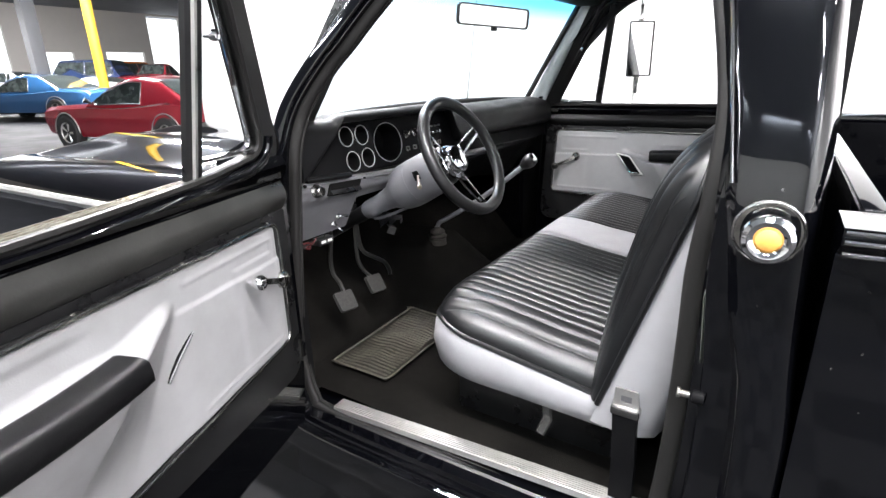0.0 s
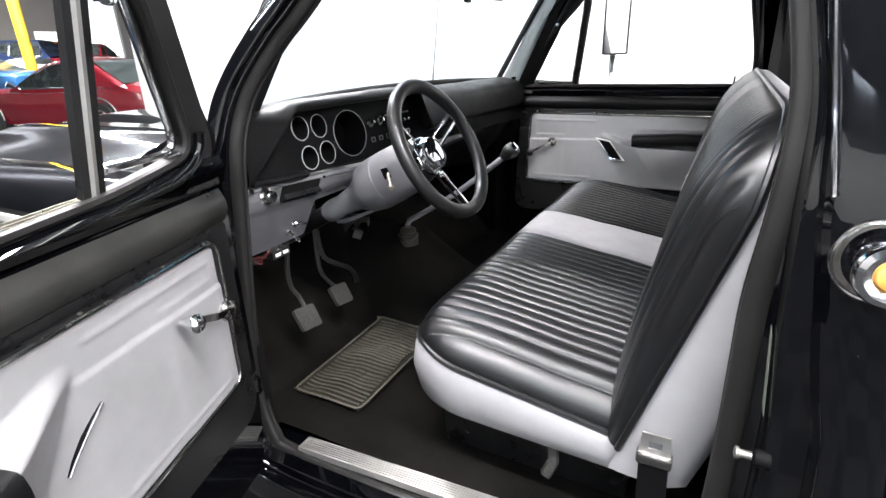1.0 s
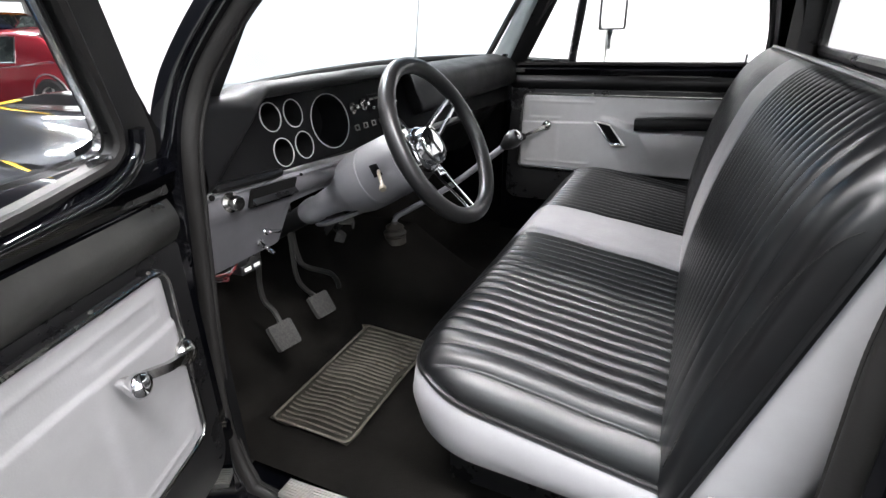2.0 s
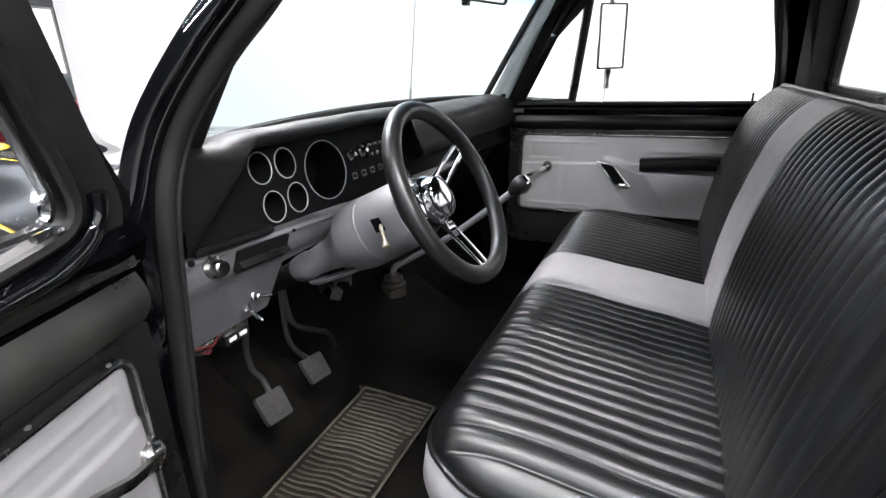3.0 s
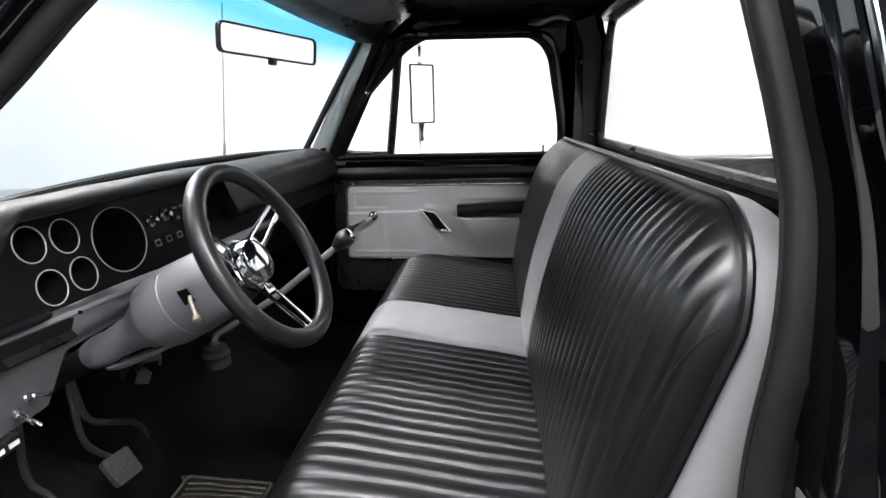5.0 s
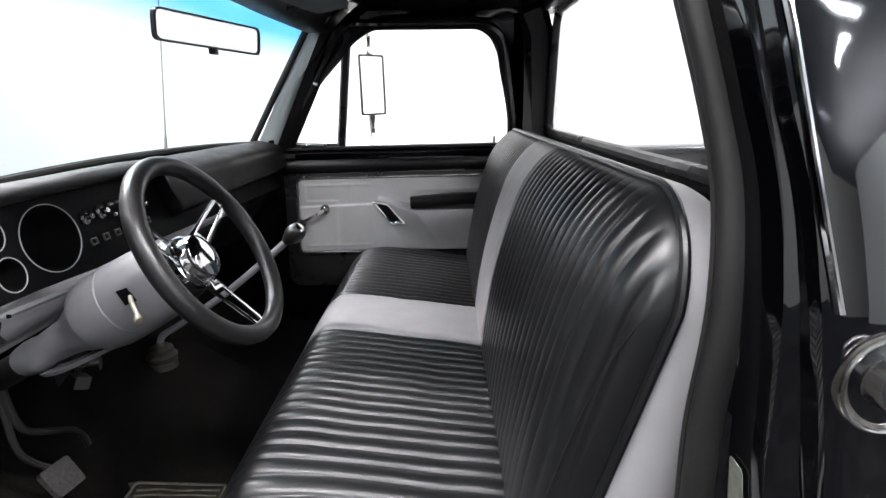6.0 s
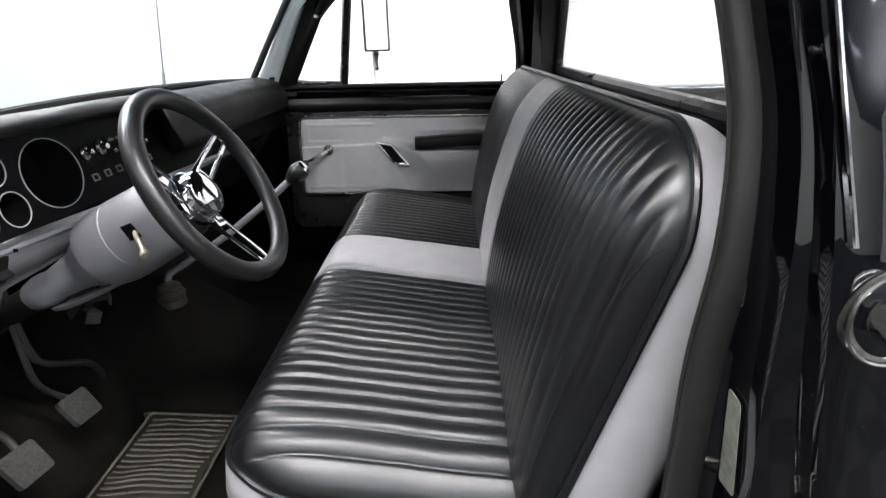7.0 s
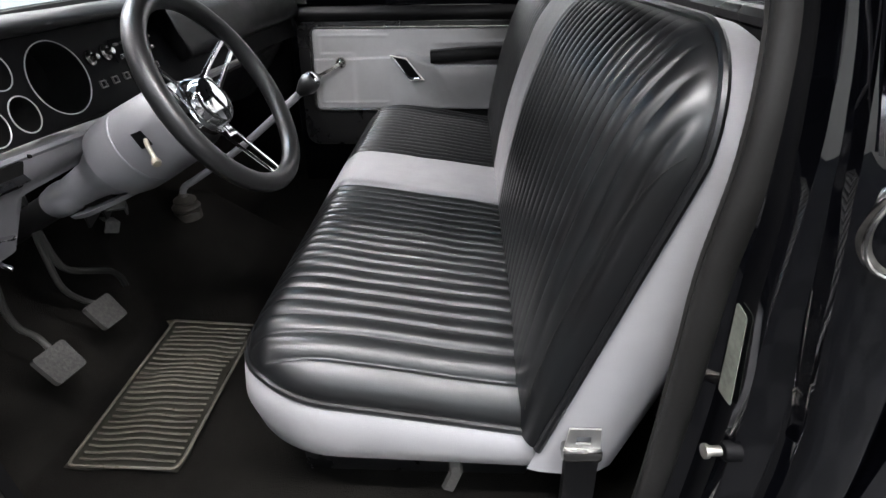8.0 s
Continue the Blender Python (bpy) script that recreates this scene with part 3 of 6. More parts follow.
for s in (-1, 1):
    # jamb: from the seal out to the skin's edge, then the outer skin
    inn = seal_path(s)
    out = smooth_path([(x, s * skin_y(z, x), z) for x, z in OUT], 5, closed=True)
    n = len(inn)

    def edge(i, k, depth):
        """A point k of the way from the opening to the skin's rim, at a depth from inside (0) to outside (1)."""
        p = inn[i].lerp(out[i], k)
        yi, yo = side_y(p.z), skin_y(p.z, p.x)
        return Vector((p.x, s * (yi + (yo - yi) * depth), p.z))
    jamb = [(0.0, -0.15), (0.0, 0.02), (0.24, 0.08), (0.37, 0.14), (0.40, 0.22), (0.405, 0.60), (0.43, 0.70), (0.58, 0.72), (0.75, 0.725), (0.90, 0.74), (0.95, 0.80), (0.97, 0.92), (1.0, 0.98)]
    skin = [(0.03, 1.0), (0.06, 1.025), (0.12, 1.042), (0.28, 1.052), (0.46, 1.055), (0.62, 1.053), (0.72, 1.045), (0.79, 1.02), (0.84, 0.97), (0.875, 0.88), (0.90, 0.74), (0.935, 0.40), (0.97, 0.05), (1.0, -0.4), (1.0, -1.1)]

    def rim_share(p):
        """Share of the way out at which the skin begins; the jamb widens towards the sill behind the door."""
        if p.x < 0.6:
            return 0.25
        rows_ = [(0.6, 0.60), (1.04, 0.52), (1.19, 0.35), (1.28, 0.20), (1.34, 0.14), (1.46, 0.08), (1.62, 0.10), (1.75, 0.25)]
        for (za, ka), (zb, kb) in zip(rows_, rows_[1:]):
            if p.z <= zb:
                return ka + (kb - ka) * max(0, (p.z - za) / (zb - za))
        return 0.25
    bm = bmesh.new()
    rows = []
    for i in range(n):
        ke = rim_share(inn[i].lerp(out[i], 0.3))
        prof = [(k * ke, d) for k, d in jamb] + [(ke + k * (1 - ke), d) for k, d in skin]
        inner = -0.06 if inn[i].x < 0.5 and inn[i].z < 1.36 else -1.1
        rows.append([bm.verts.new(edge(i, k, max(d, inner))) for k, d in prof])
    for i in range(n):
        r, q = rows[i], rows[(i + 1) % n]
        for j in range(len(prof) - 1):
            bm.faces.new((r[j], r[j + 1], q[j + 1], q[j]))
    part("cab_side", bm, black_paint, truck, "glossy black cab side and door jamb", smooth=32)

# roof, headliner and header
bm = bmesh.new()


def roof_pt(u, v, up):
    x = 0.17 + 0.80 * u
    y = -0.72 + 1.44 * v
    e = 4 * v * (1 - v)
    f = math.sin(math.pi * min(1, u * 1.1 + 0.1)) * 0.6 + 0.4
    return Vector((x, y, 1.79 + up + 0.03 * e * f))


surface(bm, lambda u, v: roof_pt(u, v, 0.0), 12, 12)
part("headliner", bm, satin_black, truck, smooth=60)
bm = bmesh.new()
surface(bm, lambda u, v: roof_pt(u * 1.08 - 0.04, v, 0.03), 12, 12)
part("roof", bm, black_paint, truck, smooth=60)
bm = bmesh.new()
sweep(bm, smooth_path([(0.15, -0.70, 1.745), (0.10, -0.35, 1.755), (0.085, 0, 1.76), (0.10, 0.35, 1.755), (0.15, 0.70, 1.745)], 6), [(-0.02, -0.03), (0.05, -0.025), (0.12, 0.03), (0.12, 0.06), (-0.02, 0.06)])
part("windscreen_header", bm, satin_black, truck)

# windscreen, its pillars inside
SCREEN_B = smooth_path([(-0.135, -0.73, 1.335), (-0.22, -0.45, 1.345), (-0.255, 0, 1.35), (-0.22, 0.45, 1.345), (-0.135, 0.73, 1.335)], 6)
SCREEN_T = smooth_path([(0.135, -0.66, 1.74), (0.085, -0.35, 1.752), (0.07, 0, 1.757), (0.085, 0.35, 1.752), (0.135, 0.66, 1.74)], 6)
bm = bmesh.new()
m_ = len(SCREEN_B) - 1
surface(bm, lambda u, v: SCREEN_B[round(u * m_)].lerp(SCREEN_T[round(u * m_)], v), m_, 8)
pane = part("windscreen", bm, screen_glass, truck, "clear windscreen with blue shade band", smooth=60)
pane.visible_shadow = False
bm = bmesh.new()
tube(bm, [p + Vector((0.004, 0, 0.004)) for p in SCREEN_B], 0.011, 8)
part("windscreen_seal", bm, rubber, truck)
bm = bmesh.new()
sweep(bm, [(-0.16, -0.725, 1.30), (-0.02, -0.695, 1.52), (0.13, -0.66, 1.745)], [(0.022, -0.012), (-0.005, -0.008), (-0.012, -0.03), (-0.022, 0.02), (0.02, 0.03)], up=(1, 0, -0.6))
part("windscreen_pillar", bm, satin_black, truck, "black windscreen pillar")
bm = bmesh.new()


def pillar_pt(u, v):
    a = Vector((-0.122, 0.728, 1.325)).lerp(Vector((0.130, 0.674, 1.745)), v)
    b = Vector((-0.056, 0.764, 1.322)).lerp(Vector((0.176, 0.688, 1.745)), v)
    p = a.lerp(b, u)
    p.y -= 0.014 * math.sin(math.pi * u)
    return p


surface(bm, pillar_pt, 10, 12)
bmesh.ops.solidify(bm, geom=bm.faces[:], thickness=-0.012)
part("windscreen_pillar", bm, pillar_grey, truck, "grey painted windscreen pillar", smooth=60)
bm = bmesh.new()
tube(bm, smooth_path([(-0.150, 0.728, 1.318), (-0.134, 0.724, 1.340), (0.0, 0.694, 1.545), (0.118, 0.668, 1.722), (0.128, 0.655, 1.745)], 6), 0.0115, 10)
part("windscreen_side_seal", bm, rubber, truck, "black rubber windscreen seal")
bm = bmesh.new()
surface(bm, lambda u, v: Vector((-0.060, 0.768, 1.318)).lerp(Vector((0.172, 0.692, 1.745)), v).lerp(Vector((0.004, 0.800, 1.318)).lerp(Vector((0.250, 0.704, 1.745)), v), u) - Vector((0, 0.006 * math.sin(math.pi * u), 0)), 6, 12)
bmesh.ops.solidify(bm, geom=bm.faces[:], thickness=-0.006)
part("pillar_trim", bm, satin_black, truck, smooth=60)

# rear wall with its window
RW = 0.985


def rear(pts):
    return [Vector((RW - 0.012, y, z)) for y, z in pts]


bm = bmesh.new()
outer = rounded([(-0.75, 0.6), (0.75, 0.6), (0.745, 1.30), (0.66, 1.79), (-0.66, 1.79), (-0.745, 1.30)], [0.02, 0.02, 0.05, 0.04, 0.04, 0.05])
wino = rounded([(-0.69, 1.36), (0, 1.36), (0.69, 1.36), (0.61, 1.755), (-0.61, 1.755), (-0.65, 1.56)], [0.05, 0.02, 0.05, 0.06, 0.06, 0.02])
ring_plate(bm, rear([outer[k] for k in range(len(outer))]), rear(wino), (0.010, 0, 0))
part("rear_wall", bm, dull_black, truck, smooth=30)
winp = rounded([(-0.69, 1.36), (0.69, 1.36), (0.61, 1.755), (-0.61, 1.755)], [0.05, 0.05, 0.06, 0.06])
bm = bmesh.new()
tube(bm, [Vector((RW - 0.012, y, z)) for y, z in winp], 0.014, 8, closed=True)
part("rear_window_seal", bm, satin_black, truck)
bm = bmesh.new()
plate(bm, [Vector((RW - 0.010, y, z)) for y, z in winp], (0.004, 0, 0))
pane = part("rear_window", bm, clear, truck, smooth=0)
pane.visible_shadow = False
for z0, d in ((1.318, 0.03), (1.27, 0.045), (1.225, 0.03)):
    bm = bmesh.new()
    sweep(bm, [(RW - 0.005, -0.78, z0), (RW - 0.005, 0.78, z0)], [(-d * math.sin(math.pi * k / 12) ** 0.8, -0.017 * math.cos(math.pi * k / 12)) for k in range(13)])
    part("rear_ledge", bm, black_paint, truck, smooth=70)
bm = bmesh.new()
sweep(bm, [(0.93, 0.75, 1.20), (0.93, 0.745, 1.45), (0.915, 0.70, 1.70), (0.88, 0.66, 1.78)], [(-0.05, -0.02), (0.05, -0.02), (0.05, 0.04), (-0.05, 0.04)], up=(1, 0, 0))
part("corner_post", bm, satin_black, truck)

bm = bmesh.new()
rbox(bm, (0.925, -0.70, 1.758), (0.985, 0.70, 1.806), 0.012)
part("rear_header", bm, satin_black, truck)

# ---------------------------------------------------------------- doors
BELT = 1.305


def door(name, place, lean_in, rest_label, rest_z, up=0.0):
    """A cab door. place(u, w, z): u back from its front edge, w inward from its inner face, z up."""
    d = empty(name, truck)

    def w0(z):
        return max(0, 1.19 - z) * lean_in + max(0, z - BELT) * 0.27

    def P(u, w, z):
        return place(u, w + w0(z), z)
    def low(u, z):
        """The belt line dips behind the vent pane."""
        return 0 if lean_in else (0.020 * ss(0.10, 0.24, u) + 0.014 * ss(0.24, 0.60, u)) * ss(1.26, 1.30, z)
    # shell: outer skin and inner stamping
    bm = bmesh.new()
    prof = [(-0.085, 0.58), (-0.095, 0.75), (-0.098, 1.0), (-0.095, 1.15), (-0.08, 1.25), (-0.055, 1.30), (-0.035, 1.306), (-0.02, 1.306), (0.004, 1.300), (0.014, 1.28 + up * 0.45), (0.006, 1.255 + up * 0.8), (0.0, 1.248 + up), (0.0, 1.18), (0.0, 0.86), (-0.004, 0.80), (-0.012, 0.70), (-0.025, 0.60), (-0.06, 0.572)]
    rows = []
    for k in range(25):
        u = 0.93 * k / 24
        e = min(u, 0.93 - u)
        t = 0.012 * (1 - min(1, e / 0.012)) if e < 0.012 else 0
        rows.append([bm.verts.new(P(u, w * (1 - 6 * t), z - low(u, z))) for w, z in prof])
    for r, q in zip(rows, rows[1:]):
        for j in range(len(prof)):
            bm.faces.new((r[j], r[(j + 1) % len(prof)], q[(j + 1) % len(prof)], q[j]))
    bm.faces.new(rows[0])
    bm.faces.new(rows[-1])
    part("shell", bm, black_paint, d, smooth=40)
    # black trim pad under the belt, and the black face round the panel
    bm = bmesh.new()
    surface(bm, lambda a, b: P(0.02 + 0.89 * a, 0.004 + 0.012 * math.sin(math.pi * b), 1.185 + up * 1.5 + (0.06 - up * 0.5) * b), 40, 8)
    part("upper_pad", bm, door_black if not lean_in else pad_vinyl, d, "worn satin black door pad", smooth=60)
    bm = bmesh.new()
    outl = rounded([(0.02, 0.77), (0.90, 0.77), (0.90, 1.184 + up * 1.4), (0.02, 1.184 + up * 1.4)], [0.06, 0.06, 0.01, 0.01])
    plate(bm, [P(u, 0.0015, z) for u, z in outl], place(0, 0.003, 0) - place(0, 0, 0))
    part("face", bm, satin_black, d, smooth=30)

    # grey moulded panel with its swelling under the armrest
    def swell(u, z):
        """Relief of the panel: a crease ahead, and a ledge with a slanting nose that carries the armrest."""
        front = 0.385 + max(0, 1.10 - z) * 0.62
        reach = max(0.0, min(1.0, (u - front) / 0.14))
        top = max(0.0, min(1.0, (1.126 - 0.03 * ss(0.39, 0.52, u) - z) / 0.022))
        low = 0.30 + 0.70 * ss(0.90, 1.06, z)
        step = (0.005 * ss(1.096, 1.089, z - 0.02 * (u - 0.34)) + 0.0022 * ss(1.112, 1.107, z) * ss(0.10, 0.11, u) * ss(0.24, 0.22, u)) * ss(0.42, 0.36, u)
        scoop = -0.005 * ss(0.50, 0.58, u) * ss(1.145, 1.125, z) * ss(1.07, 1.10, z)
        return 0.012 + 0.070 * reach * ss(0, 1, top) * low + step + scoop
    bm = bmesh.new()
    PZ0, PZ1 = 0.882 + up, 1.165 + up * 1.5
    fall = 0.0 if lean_in else 0.060
    out = rounded([(0.07, PZ0), (0.86, PZ0 - fall), (0.86, PZ1), (0.07, PZ1)], [0.03, 0.03, 0.03, 0.03], 8)

    def panel_pt(a, b):
        u = 0.07 + 0.79 * a
        z = PZ0 - fall * a + (PZ1 - PZ0 + fall * a) * b
        k = 0.012
        e = min(a * 0.79, (1 - a) * 0.79, b * 0.30, (1 - b) * 0.30)
        ridge = 0.0018 * math.exp(-((e - 0.030) / 0.0045) ** 2) * (u < 0.36)
        return P(u, (swell(u, z) + ridge) * min(1, 0.25 + e / k), z)
    surface(bm, panel_pt, 130, 90)
    part("door_panel", bm, panel_grey, d, "moulded pale grey door panel", smooth=80)
    bm = bmesh.new()
    tube(bm, [P(u, 0.010, z) for u, z in out], 0.0062, 8, closed=True)
    part("panel_bead", bm, satin_black, d)
    bm = bmesh.new()
    tube(bm, [P(u, 0.0150, z) for u, z in out], 0.0030, 6, closed=True)
    part("bead_chrome", bm, worn_chrome, d)
    for a, b in ((0.10, PZ1 + 0.003), (0.2, PZ1 + 0.003), (0.068, 1.10), (0.068, 0.95), (0.35, PZ1 + 0.003), (0.55, PZ1 + 0.003)):
        bm = bmesh.new()
        o = P(a, 0.012, b)
        revolve(bm, [(0.0045, 0), (0.0042, 0.0015), (0.002, 0.0025), (0, 0.0028)], o, place(0, 1, 0) - place(0, 0, 0), 10)
        part("screw", bm, steel, d)
    # armrest
    bm = bmesh.new()
    pts = [(0.524, 1.104), (0.56, 1.106), (0.64, 1.112), (0.72, 1.116), (0.80, 1.116), (0.845, 1.114)]
    sag = 0.0 if lean_in else 0.014
    path = smooth_path([P(u, 0.062 + 0.04 * (u - 0.52), z + rest_z - sag * math.sin(math.pi * (u - 0.524) / 0.32)) for u, z in pts], 5)
    n_in = (place(0, 1, 0) - place(0, 0, 0)).normalized()
    prof = [(0.033 * math.copysign(abs(math.cos(t)) ** 0.45, math.cos(t)), 0.022 * math.copysign(abs(math.sin(t)) ** 0.45, math.sin(t))) for t in [6.2832 * i / 14 for i in range(14)]]
    sweep(bm, path, prof, up=(0, 0, 1))
    bmesh.ops.bevel(bm, geom=[e for e in bm.edges if len(e.link_faces) == 2 and e.calc_face_angle(0) > 1.2], offset=0.008, segments=2, affect="EDGES")
    part("armrest", bm, pad_vinyl, d, rest_label, smooth=50)
    # inside handle: a black plate for the slanting recess's dark inside, a chrome lever
    bm = bmesh.new()
    quad = [(0.378, 1.096), (0.430, 1.090), (0.486, 1.022), (0.442, 1.016)] if lean_in else [(0.363 + 0.066 * f + 0.004 * g, 1.050 - 0.062 * f + 0.004 * g) for f, g in ((0, 0), (0.2, 0.62), (0.5, 1.0), (0.8, 0.6), (1.0, 0), (0.8, -0.2), (0.5, -0.25), (0.2, -0.2))]
    lift = 0.007 if lean_in else 0.0005
    plate(bm, [P(u, swell(u, z) + lift, z) for u, z in quad], n_in * 0.003)
    part("handle_recess_shade", bm, dull_black, d, smooth=0)
    if lean_in:
        bm = bmesh.new()
        mid_u, mid_z = 0.434, 1.056
        ring_plate(bm, [P(mid_u + (u - mid_u) * 1.22, swell(u, z) - 0.004, mid_z + (z - mid_z) * 1.12) for u, z in quad], [P(u, swell(u, z) - 0.004, z) for u, z in quad], n_in * 0.016)
        bmesh.ops.bevel(bm, geom=bm.edges[:], offset=0.0015, segments=1, affect="EDGES")
        part("handle_frame", bm, ring_metal, d, "chrome frame round the inside handle")
    bm = bmesh.new()
    tube(bm, smooth_path([P(u, swell(u, z) + lift + 0.004, z) for u, z in (((0.384, 1.090), (0.402, 1.066), (0.425, 1.036), (0.446, 1.021), (0.478, 1.024)) if lean_in else ((0.364, 1.050), (0.380, 1.036), (0.398, 1.019), (0.416, 1.001), (0.429, 0.988)))], 5), 0.004 if lean_in else 0.0016, 8)
    part("handle_lever", bm, chrome, d, "chrome inside door handle")
    # window crank
    c, k = (P(0.180, 0.018, 1.075), P(0.095, 0.045, 1.033)) if lean_in else (P(0.080, 0.020, 1.036), P(0.212, 0.042, 1.083))
    bm = bmesh.new()
    revolve(bm, [(0.020, -0.012), (0.020, 0.001), (0.0185, 0.005), (0.015, 0.009), (0.010, 0.0125), (0.005, 0.0145), (0, 0.015)], c, n_in, 24)
    sweep(bm, [c + n_in * 0.010, c.lerp(k, 0.5) + n_in * 0.012, k - n_in * 0.006], [(-0.006, -0.004), (0.006, -0.004), (0.006, 0.004), (-0.006, 0.004)], up=n_in)
    crank = part("crank_handle", bm, worn_chrome, d, "chrome window crank")
    bm = bmesh.new()
    revolve(bm, [(0.0, -0.012), (0.006, -0.010), (0.006, 0.002), (0.0125, 0.005), (0.0155, 0.012), (0.0160, 0.018), (0.0125, 0.024), (0.006, 0.0275), (0, 0.028)], k, n_in, 24)
    part("crank_knob", bm, satin_black if lean_in else chrome, crank, "round crank knob")
    # window frame, vent bar, panes
    win = [(0.052, 1.312), (0.285, 1.700), (0.335, 1.732), (0.81, 1.722), (0.868, 1.685), (0.913, 1.40), (0.917, 1.312 - low(0.9, 1.31))]
    if lean_in:
        win[:3] = [(0.028, 1.312), (0.290, 1.706), (0.330, 1.729)]
    else:
        win[:3] = [(0.065, 1.314), (0.278, 1.694), (0.316, 1.723)]
        win += [(0.60, 1.310 - low(0.60, 1.31)), (0.25, 1.310 - low(0.25, 1.31))]
    rim = rounded(win, [0.012, 0.02, 0.02, 0.05, 0.06, 0.1, 0.01] if lean_in else [0.055, 0.02, 0.02, 0.05, 0.06, 0.1, 0.01, 0.1, 0.05], 6)
    bm = bmesh.new()
    mid = Vector((0.5, 1.5))
    deep = 0.045 if lean_in else 0.036
    big = [p + (p - mid).normalized() * (0.020 if lean_in else 0.028 + 0.046 * ss(0.30, 0.20, p.x)) for p in rim]
    ring_plate(bm, [P(p.x, -deep, p.y) for p in big], [P(p.x, -deep, p.y) for p in rim], n_in * deep)
    part("window_frame", bm, black_paint if lean_in else frame_black, d, smooth=30)
    bm = bmesh.new()
    tube(bm, [P(p.x, 0.0, p.y) for p in rim], 0.007, 6, closed=True)
    part("window_channel", bm, rubber, d)
    bm = bmesh.new()
    tip = 0.325 if lean_in else 0.288
    sweep(bm, [P(0.250 if lean_in else 0.256, -0.018, 1.290), P(tip, -0.018, 1.72)], [(-0.013, -0.012), (0.013, -0.012), (0.015, 0.0), (0.009, 0.012), (-0.009, 0.012), (-0.015, 0.0)], up=n_in)
    part("vent_bar", bm, satin_black, d)
    if not lean_in:
        bm = bmesh.new()
        sweep(bm, [P(0.264, -0.005, 1.292), P(0.296, -0.005, 1.70)], [(-0.005, -0.002), (0.005, -0.002), (0.003, 0.003), (-0.003, 0.003)], up=n_in)
        part("bar_trim", bm, brushed, d)
    vent = rounded([(0.038, 1.318), (0.241, 1.318), (tip - 0.013, 1.718)] if lean_in else [(0.080, 1.322), (0.242, 1.322), (0.270, 1.672)], [0.012 if lean_in else 0.045, 0.012, 0.012], 6)
    bm = bmesh.new()
    tube(bm, [P(p.x, -0.018, p.y) for p in vent], 0.004 if lean_in else 0.006, 6, closed=True)
    part("vent_frame", bm, chrome if not lean_in else satin_black, d)
    bm = bmesh.new()
    plate(bm, [P(p.x, -0.02, p.y) for p in vent], n_in * 0.004)
    g = part("vent_pane", bm, clear, d, smooth=0)
    g.visible_shadow = False
    if lean_in:
        bm = bmesh.new()
        pane_o = rounded([(0.262, 1.31), (0.908, 1.31), (0.862, 1.68), (0.81, 1.715), (0.335, 1.72), (0.29, 1.69)], 0.02, 3)
        plate(bm, [P(p.x, -0.022, p.y) for p in pane_o], n_in * 0.004)
        g = part("window_pane", bm, clear, d, smooth=0)
        g.visible_shadow = False
    if not lean_in:
        bm = bmesh.new()
        gus = rounded([(0.075, 1.302), (-0.022, 1.302), (-0.014, 1.328), (0.020, 1.372), (0.056, 1.418), (0.095, 1.39)], 0.012, 4)
        plate(bm, [P(p.x, -0.034, p.y) for p in gus], n_in * 0.020)
        bmesh.ops.bevel(bm, geom=bm.edges[:], offset=0.003, segments=1, affect="EDGES")
        part("frame_gusset", bm, dull_black, d, "black rubber gusset at the window frame")
        bm = bmesh.new()
        lip = smooth_path([P(u, w, z) for u, w, z in ((0.40, 0.006, 1.262), (0.24, 0.008, 1.274), (0.145, 0.009, 1.281), (0.110, 0.009, 1.289), (0.085, 0.008, 1.298), (0.068, 0.007, 1.311), (0.060, 0.006, 1.327), (0.059, 0.003, 1.348))], 5)
        tube(bm, lip, [0.004 + 0.0065 * ss(0, 14, i) for i in range(len(lip))], 12)
        part("rolled_lip", bm, black_paint, d, "glossy black rolled lip round the vent corner", smooth=70)
        bm = bmesh.new()
        plate(bm, [P(u, 0.004, z) for u, z in rounded([(0.017, 1.252), (0.110, 1.258), (0.062, 1.288), (0.026, 1.293)], 0.006, 3)], n_in * 0.005)
        bmesh.ops.bevel(bm, geom=bm.edges[:], offset=0.0015, segments=1, affect="EDGES")
        part("corner_plate", bm, door_black, d, "small worn black corner plate")
    bm = bmesh.new()
    kn = P(0.192, -0.01, 1.55) if lean_in else P(0.235, -0.02, 1.529)
    revolve(bm, [(0.004, -0.004), (0.004, 0.006), (0.0085, 0.009), (0.010, 0.016), (0.007, 0.022), (0, 0.023)], kn, n_in, 14)
    part("vent_knob", bm, chrome, d)
    bm = bmesh.new()
    for o in (-0.012, -0.026) if lean_in else (-0.007, -0.019, -0.030, -0.042):
        sweep(bm, [P(0.24, o, 1.3075 - low(0.24, 1.31)), P(0.92, o, 1.3075 - low(0.92, 1.31))], [(-0.0026, -0.003), (0.0026, -0.003), (0.0016, 0.003), (-0.0016, 0.003)])
    part("belt_strip", bm, strip_metal, d, "worn bright window channel strips")
    if lean_in:
        bm = bmesh.new()
        sweep(bm, [P(0.040, -0.014, 1.320), P(0.248, -0.014, 1.320)], [(-0.008, -0.009), (0.008, -0.009), (0.006, 0.009), (-0.006, 0.009)])
        part("vent_sill", bm, satin_black, d, "black vent window sill")
        bm = bmesh.new()
        sweep(bm, smooth_path([P(0.085, 0.002, 1.334), P(0.12, 0.006, 1.331), P(0.19, 0.004, 1.327)], 5), [(-0.005, -0.003), (0.005, -0.003), (0.004, 0.004), (-0.004, 0.004)])
        part("vent_handle", bm, worn_chrome, d, "chrome vent window handle")
        # Chrome piece added in place of the white reflection on the rail's glossy corner.
        bm = bmesh.new()
